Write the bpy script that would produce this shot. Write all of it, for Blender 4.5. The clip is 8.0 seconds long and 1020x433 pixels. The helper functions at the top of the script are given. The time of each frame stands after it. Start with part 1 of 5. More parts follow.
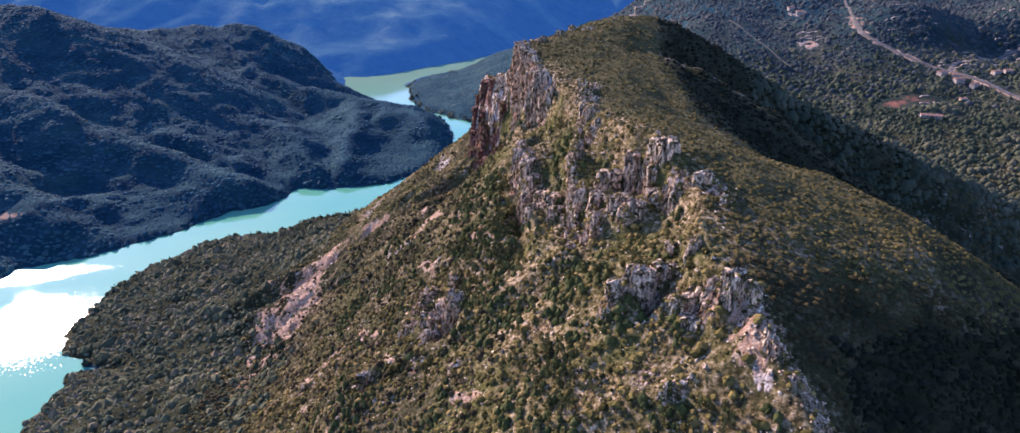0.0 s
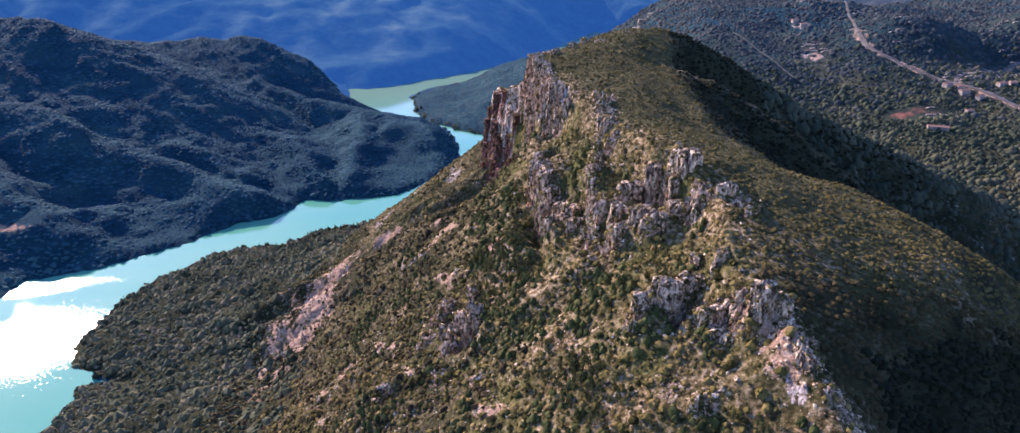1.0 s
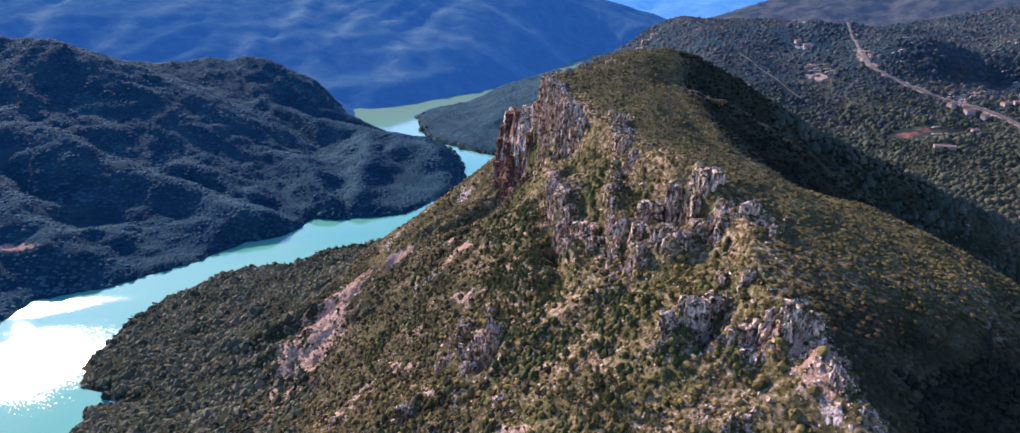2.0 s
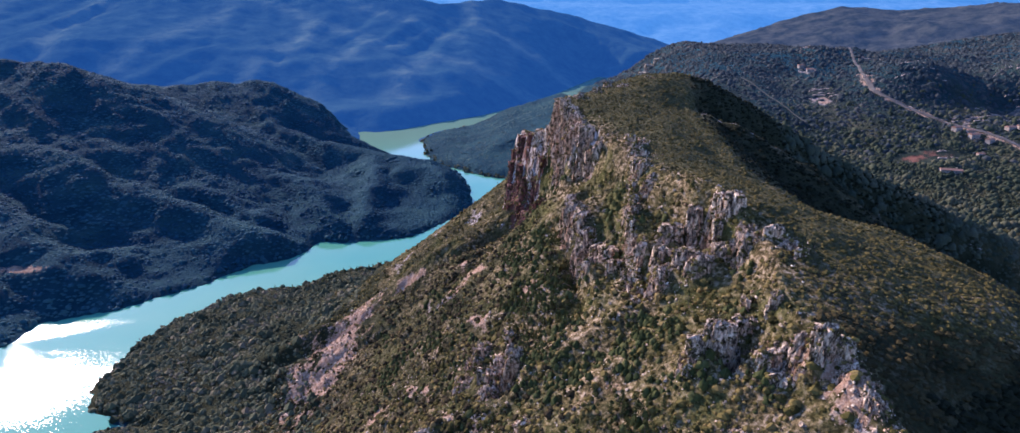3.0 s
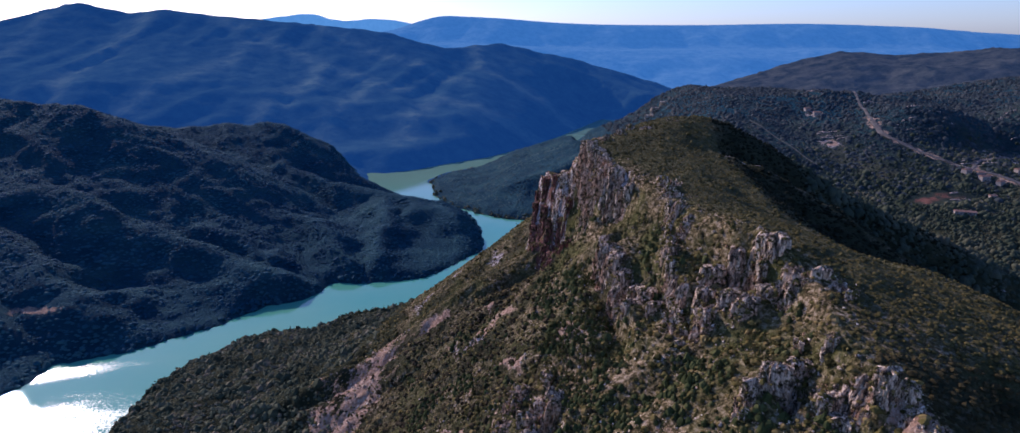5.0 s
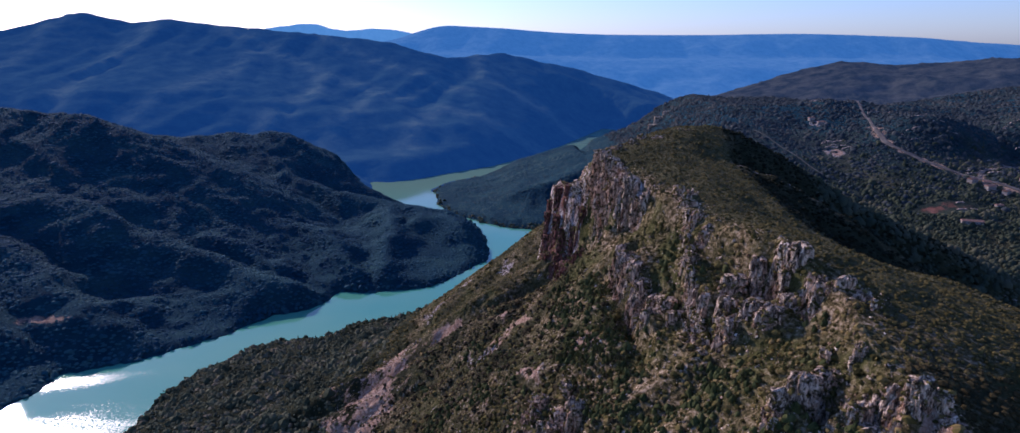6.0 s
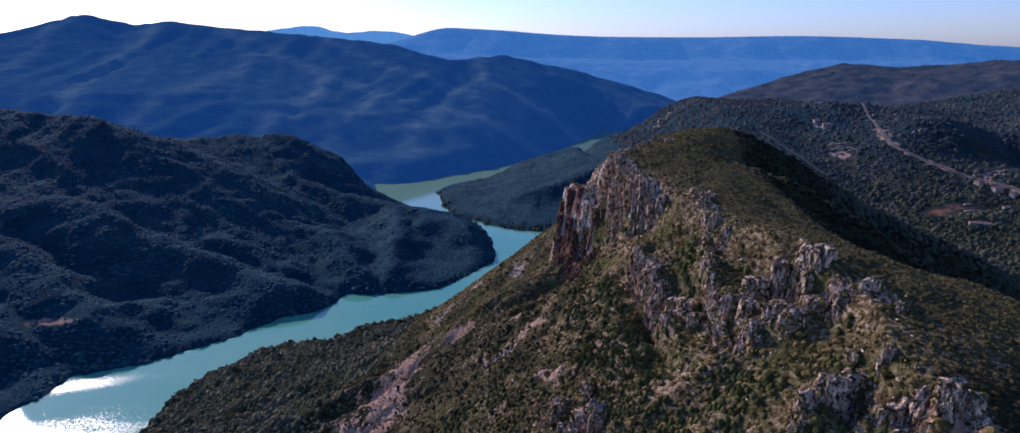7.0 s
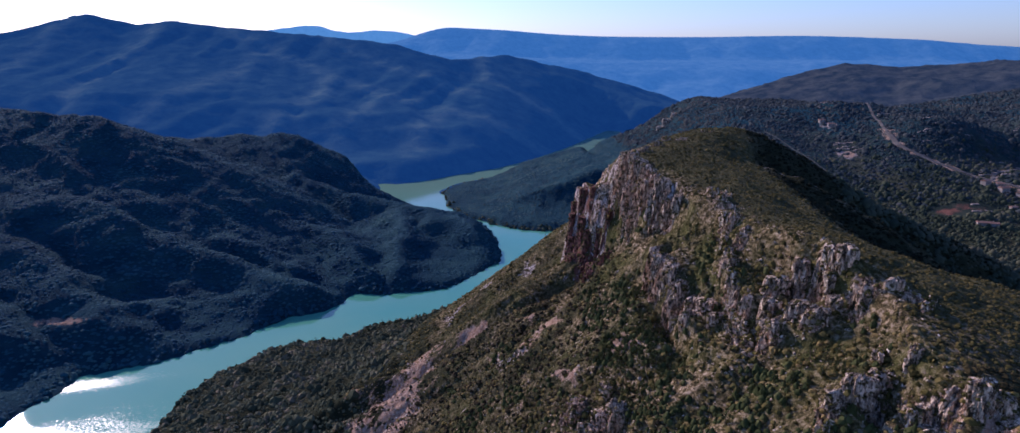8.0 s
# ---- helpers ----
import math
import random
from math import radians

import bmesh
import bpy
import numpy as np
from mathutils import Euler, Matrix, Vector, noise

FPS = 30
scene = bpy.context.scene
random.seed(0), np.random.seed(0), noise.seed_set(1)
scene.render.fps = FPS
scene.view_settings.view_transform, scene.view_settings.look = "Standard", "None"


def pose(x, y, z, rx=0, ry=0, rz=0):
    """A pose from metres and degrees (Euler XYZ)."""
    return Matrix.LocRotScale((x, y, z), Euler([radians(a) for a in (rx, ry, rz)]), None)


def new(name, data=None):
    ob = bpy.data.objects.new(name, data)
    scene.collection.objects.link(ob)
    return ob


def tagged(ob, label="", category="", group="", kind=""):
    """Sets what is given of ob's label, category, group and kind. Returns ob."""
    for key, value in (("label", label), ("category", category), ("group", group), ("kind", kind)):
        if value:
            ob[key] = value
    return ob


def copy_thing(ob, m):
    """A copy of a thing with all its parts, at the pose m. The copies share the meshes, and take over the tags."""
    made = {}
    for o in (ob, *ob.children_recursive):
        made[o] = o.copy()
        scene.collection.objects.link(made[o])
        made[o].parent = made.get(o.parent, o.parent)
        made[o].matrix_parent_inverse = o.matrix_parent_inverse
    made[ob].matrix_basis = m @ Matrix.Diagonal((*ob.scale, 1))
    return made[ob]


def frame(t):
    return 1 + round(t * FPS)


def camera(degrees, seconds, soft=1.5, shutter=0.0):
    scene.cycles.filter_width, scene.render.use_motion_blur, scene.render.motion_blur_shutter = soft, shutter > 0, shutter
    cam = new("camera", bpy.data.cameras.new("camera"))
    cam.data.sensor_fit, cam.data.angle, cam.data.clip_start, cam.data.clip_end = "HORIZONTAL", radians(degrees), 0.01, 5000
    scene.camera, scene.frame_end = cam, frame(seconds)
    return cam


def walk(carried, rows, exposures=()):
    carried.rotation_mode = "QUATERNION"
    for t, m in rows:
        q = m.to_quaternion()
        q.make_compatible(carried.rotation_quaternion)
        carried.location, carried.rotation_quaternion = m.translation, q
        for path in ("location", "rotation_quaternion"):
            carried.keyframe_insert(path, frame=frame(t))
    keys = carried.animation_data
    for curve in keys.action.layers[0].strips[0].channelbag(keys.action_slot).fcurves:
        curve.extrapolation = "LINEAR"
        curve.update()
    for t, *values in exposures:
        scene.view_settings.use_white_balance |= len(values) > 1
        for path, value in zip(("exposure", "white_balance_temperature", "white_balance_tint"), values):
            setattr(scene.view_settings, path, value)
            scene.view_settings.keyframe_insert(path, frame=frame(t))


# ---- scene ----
cam = camera(75.1, 8.0, soft=1.4)
METRES, EYE, TILT, LEAN, TURN = 70.0, 283.0, -23.3, 0.0, 0.0
ROWS = [
    (0.0, 0.0, 0.0, 0.0, 0.0, 0.0, -0.0),
    (0.5, -0.0616, 0.0029, 0.0007, -0.01, 0.4, 0.01),
    (1.0, -0.1225, 0.0048, 0.0017, -0.01, 0.99, 0.03),
    (1.5, -0.1828, 0.0062, 0.0016, 0.0, 1.75, 0.04),
    (3.0, -0.3646, 0.0042, 0.0012, -0.01, 4.63, -0.05),
    (3.5, -0.4262, 0.0027, 0.0008, -0.02, 5.63, -0.08),
    (4.0, -0.4883, 0.0007, 0.0007, -0.04, 6.59, -0.1),
    (4.5, -0.5519, -0.003, 0.0009, -0.06, 7.46, -0.12),
    (5.0, -0.6157, -0.006, 0.0015, -0.08, 8.16, -0.13),
    (6.5, -0.8096, -0.0071, 0.0011, -0.17, 9.09, -0.15),
    (7.0, -0.874, -0.0085, 0.0011, -0.17, 9.12, -0.15),
    (7.5, -0.9372, -0.0086, 0.001, -0.17, 9.12, -0.15),
    (8.0, -0.9996, -0.009, 0.001, -0.19, 9.1, -0.15),
]
EXPOSURES = [(0.0, 1.47, 5450, 36), (1.5, 1.45, 5350, 35), (3.0, 1.12, 5150, 33), (3.5, 0.90, 5090, 33), (5.0, 0.29, 4970, 34.5), (6.5, 0.18, 4960, 37), (8.0, 0.18, 4960, 37)]
walk(cam, [(t, pose(0, 0, EYE, TILT, LEAN, TURN) @ pose(METRES * x, METRES * y, METRES * z, 90 + pitch, roll, yaw))
           for t, x, y, z, yaw, pitch, roll in ROWS], EXPOSURES)

# ---- sky and sun: low winter sun ahead and to the left of the ridge ----
SUN_EL, SUN_AZ = 25.5, -40.0  # degrees; azimuth clockwise from +y
world = bpy.data.worlds.new("sky")
scene.world = world
world.use_nodes = True
wn = world.node_tree
bg = wn.nodes["Background"]
sky = wn.nodes.new("ShaderNodeTexSky")
sky.sky_type = 'NISHITA'
sky.sun_disc = False
sky.sun_elevation, sky.sun_rotation = radians(SUN_EL), radians(SUN_AZ)
sky.altitude, sky.air_density, sky.dust_density, sky.ozone_density = 300, 1.1, 0.8, 4.5
wn.links.new(sky.outputs[0], bg.inputs[0])
bg.inputs[1].default_value = 0.118

sun = new("sun", bpy.data.lights.new("sun", 'SUN'))
sun.data.energy, sun.data.angle, sun.data.color = 4.6, radians(0.6), (1.0, 0.78, 0.50)
ce = math.cos(radians(SUN_EL))
SUN_DIR = Vector((math.sin(radians(SUN_AZ)) * ce, math.cos(radians(SUN_AZ)) * ce, math.sin(radians(SUN_EL))))
sun.matrix_world = Matrix.Translation((0, 0, 900)) @ SUN_DIR.to_track_quat("Z", "Y").to_matrix().to_4x4()


# ---- noise on arrays ----
_rng = np.random.RandomState(7)
PERM = np.tile(_rng.permutation(512), 2)
GRAD = np.stack([np.cos(np.arange(512) * 2.399963), np.sin(np.arange(512) * 2.399963)], 1)


def perlin(x, y):
    """Gradient noise, about -0.7 to 0.7."""
    xi, yi = np.floor(x).astype(np.int64), np.floor(y).astype(np.int64)
    xf, yf = x - xi, y - yi
    u, v = xf * xf * xf * (xf * (xf * 6 - 15) + 10), yf * yf * yf * (yf * (yf * 6 - 15) + 10)

    def corner(dx, dy):
        g = GRAD[PERM[PERM[(xi + dx) & 511] + ((yi + dy) & 511)]]
        return g[..., 0] * (xf - dx) + g[..., 1] * (yf - dy)
    a = corner(0, 0) * (1 - u) + corner(1, 0) * u
    b = corner(0, 1) * (1 - u) + corner(1, 1) * u
    return a * (1 - v) + b * v


def fbm(x, y, octaves=4, gain=0.5):
    z, amp, f = 0, 1.0, 1.0
    for k in range(octaves):
        z = z + amp * perlin(x * f + 17.3 * k, y * f - 9.1 * k)
        amp *= gain
        f *= 2.03
    return z


def ridged(x, y, octaves=4):
    z, amp, f = 0, 1.0, 1.0
    for k in range(octaves):
        z = z + amp * (0.5 - 1.6 * np.abs(perlin(x * f + 31.7 * k, y * f + 5.3 * k)))
        amp *= 0.5
        f *= 2.1
    return z


def step(a, b, x):
    t = np.clip((x - a) / (b - a), 0, 1)
    return t * t * (3 - 2 * t)


def smin(a, b, k):
    h = np.clip(0.5 + 0.5 * (b - a) / k, 0, 1)
    return b * (1 - h) + a * h - k * h * (1 - h)


def smax(a, b, k):
    return -smin(-a, -b, k)


def lerp_at(s, rows, col):
    """Smooth curve through the column col of a table whose first column is the station."""
    xs = np.array([r[0] for r in rows], float)
    ys = np.array([r[col] for r in rows], float)
    m = np.gradient(ys, xs)
    i = np.clip(np.searchsorted(xs, s) - 1, 0, len(xs) - 2)
    h = xs[i + 1] - xs[i]
    t = np.clip((s - xs[i]) / h, 0, 1)
    return ((1 + 2 * t) * (1 - t) ** 2 * ys[i] + t * (1 - t) ** 2 * h * m[i]
            + t * t * (3 - 2 * t) * ys[i + 1] + t * t * (t - 1) * h * m[i + 1])


# ---- the plan of the valley: metres, the lake at z = 0 ----
WEST_BANK = [(-480, -400), (-480, 200), (-466, 430), (-454, 490), (-450, 535), (-400, 560), (-371, 587), (-342, 617), (-328, 641),
             (-310, 670), (-273, 689), (-259, 721), (-253, 746), (-210, 742), (-150, 760), (-120, 798), (-84, 868), (-82, 919),
             (-91, 987), (-114, 1066), (-161, 1109), (-211, 1155), (-288, 1195), (-322, 1232), (-346, 1353), (-367, 1422),
             (-311, 1408), (-258, 1445), (-200, 1512), (-105, 1605), (-12, 1745), (98, 1965), (180, 2160), (280, 2400)]
EAST_BANK = [(340, 2350), (262, 2050), (196, 1930), (100, 1735), (0, 1556), (-100, 1480), (-180, 1385), (-201, 1323),
             (-181, 1207), (-151, 1123), (-104, 1078), (-50, 1032), (10, 1028), (70, 1010), (60, 975), (-3, 945), (-50, 888),
             (-92, 780), (-132, 708), (-169, 668), (-208, 648), (-239, 612), (-288, 602), (-306, 580), (-330, 535), (-339, 507),
             (-338, 452), (-337, 425), (-326, 404), (-300, 394), (-278, 386), (-306, 378), (-301, 363), (-299, 330), (-292, 250),
             (-300, 60), (-320, -400)]
LAKE = WEST_BANK + EAST_BANK

# the ridge, by stations along y: cliff edge x, z; right shoulder x, z
RIDGE = [(-50, 70, 128, 110, 70), (60, 76, 148, 114, 96), (130, 76, 170, 118, 141), (165, 67, 187, 122, 168), (190, 62, 192, 126, 182),
         (228, 66, 200, 128, 188), (250, 57, 206, 118, 192), (310, 37, 206, 88, 197), (350, 25, 210, 82, 203), (378, 17, 212, 84, 206),
         (406, 9, 215, 86, 208), (424, 4, 216, 86, 209), (438, 10, 217, 86, 211), (458, 20, 216, 88, 216), (475, 28, 214, 90, 222), (490, 38, 214, 92, 226),
         (540, 18, 196, 94, 212), (620, 4, 134, 92, 152), (720, -10, 56, 70, 80), (850, 0, 16, 50, 24), (1000, 40, 2, 90, 4)]
# its sides, by stations along y: cliff drop, left slope, right slope, rounding of the right shoulder
SIDES = [(-50, 0, 0.60, 1.1, 18), (60, 0, 0.60, 1.1, 18), (130, 2, 0.64, 1.25, 10), (165, 8, 0.70, 1.05, 12), (190, 9, 0.74, 0.80, 20), (228, 9, 0.76, 0.72, 30),
         (250, 14, 0.82, 0.72, 30), (310, 8, 0.95, 0.80, 24), (350, 20, 0.98, 0.84, 26), (378, 40, 0.86, 0.92, 24), (406, 58, 0.74, 1.0, 24), (424, 64, 0.70, 1.0, 24),
         (438, 58, 0.66, 0.95, 26), (458, 54, 0.64, 0.80, 32), (475, 58, 0.66, 0.68, 36), (490, 50, 0.70, 0.68, 38), (540, 34, 0.74, 0.80, 38), (620, 24, 0.70, 0.7, 30), (720, 12, 0.58, 0.5, 20),
         (850, 2, 0.40, 0.45, 20), (1000, 0, 0.30, 0.45, 20)]
# the spur that runs down the shaded side from the summit
SPUR_RIGHT = [(92, 462, 218), (97, 442, 211), (118, 430, 202), (137, 420, 191), (154, 408, 182), (173, 390, 164), (205, 372, 138), (250, 350, 112)]
# swells and dips of the lake side: x, y, radii, height
SWELLS = [(-32, 405, 22, 22, -15), (8, 374, 6, 10, 12), (11, 284, 8, 12, -14), (38, 190, 8, 8, 9), (-68, 222, 25, 30, 14), (-138, 440, 34, 42, -10), (46, 232, 8, 8, 6),
          (100, 440, 14, 14, -3), (108, 454, 16, 11, -4), (-10, 225, 25, 20, 4), (110, 282, 20, 25, -3)]
# the red buttress that stands out of the wall over the lake
BUTTRESS = [(400, 4, 200), (425, -2, 199), (440, -11, 192), (455, -16, 189), (470, -20, 185), (500, -22, 180)]
# hollows under the crags: x, y, radii, depth
HOLLOWS = [(50, 249, 6, 6, 15), (33, 247, 5, 8, 6), (47, 186, 5, 4.5, 12), (66, 164, 5, 5, 5), (-27, 241, 7, 6, 10), (58, 173, 5, 4, 8),
           (14, 262, 6, 9, 5), (-60, 226, 6, 5, 4), (13, 327, 5, 5, 8)]
# rock steps across the lake side: y from, y to, x there, x there, drop, reach
STEPS = [(234, 290, 33, 23, 15, 13), (246, 346, 10, 2, 17, 15), (176, 204, 46, 40, 7, 8), (158, 180, 62, 55, 6, 7), (230, 262, -22, -29, 8, 9), (222, 262, 62, 55, 7, 8)]
# crags: x, y, half width, height
SUMMIT_CRAGS = [(1, 425, 5, 9), (5, 417, 6, 12), (8, 403, 7, 13), (11, 391, 7, 13), (12, 378, 6, 13), (15, 365, 6, 12), (21, 352, 5, 9), (41, 338, 5, 6), (38, 322, 5, 7), (37, 307, 5, 8),
                (37, 292, 4, 7), (20, 440, 4, 5), (34, 456, 4, 4), (54, 472, 4, 3), (76, 486, 3, 2)]
WALL_CRAGS = [(5, 325, 6, 9), (6, 309, 6, 10), (9, 292, 6, 10), (12, 276, 5, 9), (29, 284, 4, 8), (26, 258, 5, 9), (33, 240, 5, 8), (40, 258, 5, 8), (46, 234, 5, 8), (56, 249, 5, 8), (61, 231, 5, 7), (75, 222, 4, 4)]
LOW_CRAGS = [(33, 190, 4, 6), (38, 197, 4, 7), (44, 195, 5, 8), (47, 188, 3, 4), (52, 195, 4, 6), (54, 178, 5, 8), (60, 173, 5, 8), (66, 171, 4, 6), (69, 163, 3, 4),
             (-26, 250, 7, 12), (-33, 243, 6, 11), (-40, 270, 6, 11), (-47, 258, 5, 8), (-61, 231, 4, 5), (-105, 276, 4, 4), (47, 154, 3, 3), (40, 162, 3, 3), (-22, 210, 3, 3), (-38, 226, 4, 4), (72, 152, 4, 4), (76, 143, 3, 3), (79, 133, 3, 3)]
RIB_CRAGS = [(32, 304, 2.5, 6), (31, 292, 2.5, 6), (29, 281, 3, 8), (27.5, 273, 3, 10), (26, 267, 3, 10), (25, 260, 3, 10), (24.5, 251, 3, 8), (24, 240, 2.5, 5), (59, 247, 3, 8), (73, 226, 3, 5)]
RED_CRAGS = [(-17, 424, 5, 9), (-12, 413, 5, 8), (-8, 404, 5, 8), (-18, 405, 4, 6), (-26, 437, 4, 6)]
# crests of the hills: x, y, z along each
HILL_LEFT = [(-1700, 950, 235), (-1150, 1000, 214), (-860, 1020, 190), (-792, 1000, 186), (-745, 1000, 180), (-697, 1000, 180), (-650, 1000, 167), (-605, 1000, 147),
             (-563, 1000, 130), (-507, 990, 113), (-458, 980, 79), (-382, 960, 38), (-313, 905, 18)]
HILL_BEHIND = [(-1300, 1330, 150), (-760, 1255, 116), (-624, 1250, 120), (-563, 1250, 123), (-502, 1250, 127), (-454, 1250, 116), (-408, 1250, 83), (-361, 1250, 52), (-323, 1240, 29), (-300, 1235, 6)]
# spurs of those hills, running down to the water
SPURS = [[(-563, 1248, 121), (-500, 1180, 94), (-458, 1130, 82), (-367, 1080, 59), (-258, 1040, 40), (-177, 990, 41), (-113, 930, 35), (-84, 885, 6)],
         [(-745, 1000, 178), (-700, 890, 128), (-660, 820, 106), (-615, 800, 101), (-570, 790, 93), (-526, 780, 83), (-462, 756, 53), (-373, 720, 40), (-310, 695, 24)],
         [(-605, 1000, 146), (-572, 930, 110), (-480, 860, 67), (-391, 800, 42), (-335, 750, 28)],
         [(-440, 972, 70), (-349, 905, 44), (-278, 835, 34), (-250, 775, 22)], [(-258, 1040, 40), (-215, 930, 36), (-205, 860, 32), (-192, 785, 22)],
         [(-860, 1020, 188), (-830, 860, 118), (-760, 700, 88), (-660, 610, 70), (-560, 560, 48)], [(-760, 700, 88), (-640, 690, 74), (-540, 660, 58), (-465, 625, 38)]]
RANGE = [(-4200, 2300, 420), (-2600, 2300, 330), (-1768, 2300, 325), (-1599, 2500, 398), (-1416, 2500, 363), (-1274, 2500, 374),
         (-1018, 2500, 348), (-760, 2500, 325), (-501, 2500, 298), (-289, 2500, 243), (-75, 2700, 258), (248, 2800, 190), (520, 2850, 115), (640, 2900, 60)]
# spurs of the range: a long one that slants down to the lake, and short ones under it
RANGE_SPURS = [[(-1100, 2480, 350), (-963, 2400, 288), (-658, 2150, 193), (-421, 2000, 143), (-175, 1900, 96), (-36, 1850, 70), (40, 1830, 20)],
               [(-1340, 2500, 366), (-1284, 2200, 232), (-1241, 1900, 150), (-1180, 1650, 90)], [(-640, 2130, 186), (-608, 1950, 126), (-655, 1700, 82), (-660, 1560, 40)],
               [(-430, 2000, 140), (-462, 1800, 98), (-506, 1600, 46), (-520, 1500, 16)], [(-260, 1930, 108), (-306, 1700, 60), (-300, 1560, 22)], [(-174, 2600, 250), (-142, 2350, 178), (55, 2200, 84), (150, 2120, 30)],
               [(-900, 2370, 270), (-900, 2050, 190), (-960, 1760, 120), (-980, 1560, 80)], [(-1640, 2480, 390), (-1560, 2150, 250), (-1500, 1800, 150)], [(-760, 2500, 325), (-560, 2350, 250), (-380, 2250, 190), (-200, 2150, 130)]]
BROW = [(-260, -8), (-200, -5), (-130, 0), (-93, 10), (-70, 18), (-43, 30), (28, 49), (80, 65), (100, 69), (117, 72), (140, 81), (183, 96), (244, 122), (285, 153), (340, 179), (420, 176), (540, 176), (620, 168), (760, 160), (1000, 192), (1600, 250), (4800, 300)]
# knolls and hollows of the valley: x, y, radii, height
KNOLLS = [(117, 1490, 13, 80, -22), (570, 985, 60, 60, 22), (760, 1010, 90, 70, 24), (470, 1180, 90, 60, 14), (660, 900, 70, 40, -14), (320, 1000, 60, 120, 10), (690, 1180, 120, 60, 20)]
RIGHT_HILLS = [(780, 2420, 90), (937, 2500, 166), (1050, 2500, 208), (1169, 2500, 236), (1330, 2400, 226), (1583, 2200, 256), (2400, 2100, 300), (4600, 2000, 420)]
PLATEAU = [(-5200, 300), (-2600, 290), (-1900, 300), (-1000, 300), (-780, 330), (-640, 375), (-480, 412), (-300, 408), (401, 366),
           (1200, 362), (1839, 370), (2584, 348), (3071, 316), (3373, 300), (5200, 320)]

FAR_PEAKS = [(-5200, 380), (-2600, 340), (-1900, 366), (-1715, 400), (-1557, 422), (-1422, 431), (-1300, 400), (-1200, 388), (-976, 402), (-800, 385), (-640, 350), (-300, 320), (5200, 300)]


def lake_distance(x, y):
    """Metres to the shore, negative over the water."""
    best = np.full(x.shape, 1e18)
    inside = np.zeros(x.shape, bool)
    n = len(LAKE)
    for i in range(n):
        (ax, ay), (bx, by) = LAKE[i], LAKE[(i + 1) % n]
        dx, dy = bx - ax, by - ay
        t = np.clip(((x - ax) * dx + (y - ay) * dy) / (dx * dx + dy * dy), 0, 1)
        best = np.minimum(best, (x - ax - t * dx) ** 2 + (y - ay - t * dy) ** 2)
        if dy:
            inside ^= ((ay > y) != (by > y)) & (x < ax + (y - ay) / dy * dx)
    d = np.sqrt(best)
    return np.where(inside, -d, d)


def crest(x, y, line, front, back, curve=0.0):
    """A hill's height from its crest line: a roof that falls with the slopes front (towards -y) and back."""
    z = np.full(x.shape, -1e3)
    slope = np.where(y < np.interp(x, [p[0] for p in line], [p[1] for p in line]), front, back)
    for (ax, ay, az), (bx, by, bz) in zip(line, line[1:]):
        dx, dy = bx - ax, by - ay
        t = np.clip(((x - ax) * dx + (y - ay) * dy) / (dx * dx + dy * dy), 0, 1)
        px, py = x - ax - t * dx, y - ay - t * dy
        d = np.hypot(px, py)
        z = np.maximum(z, az + t * (bz - az) - slope * (np.sqrt(d * d + 120) - 11) - np.where(slope == front, curve * np.minimum(d, 800) ** 2, 0))
    return z


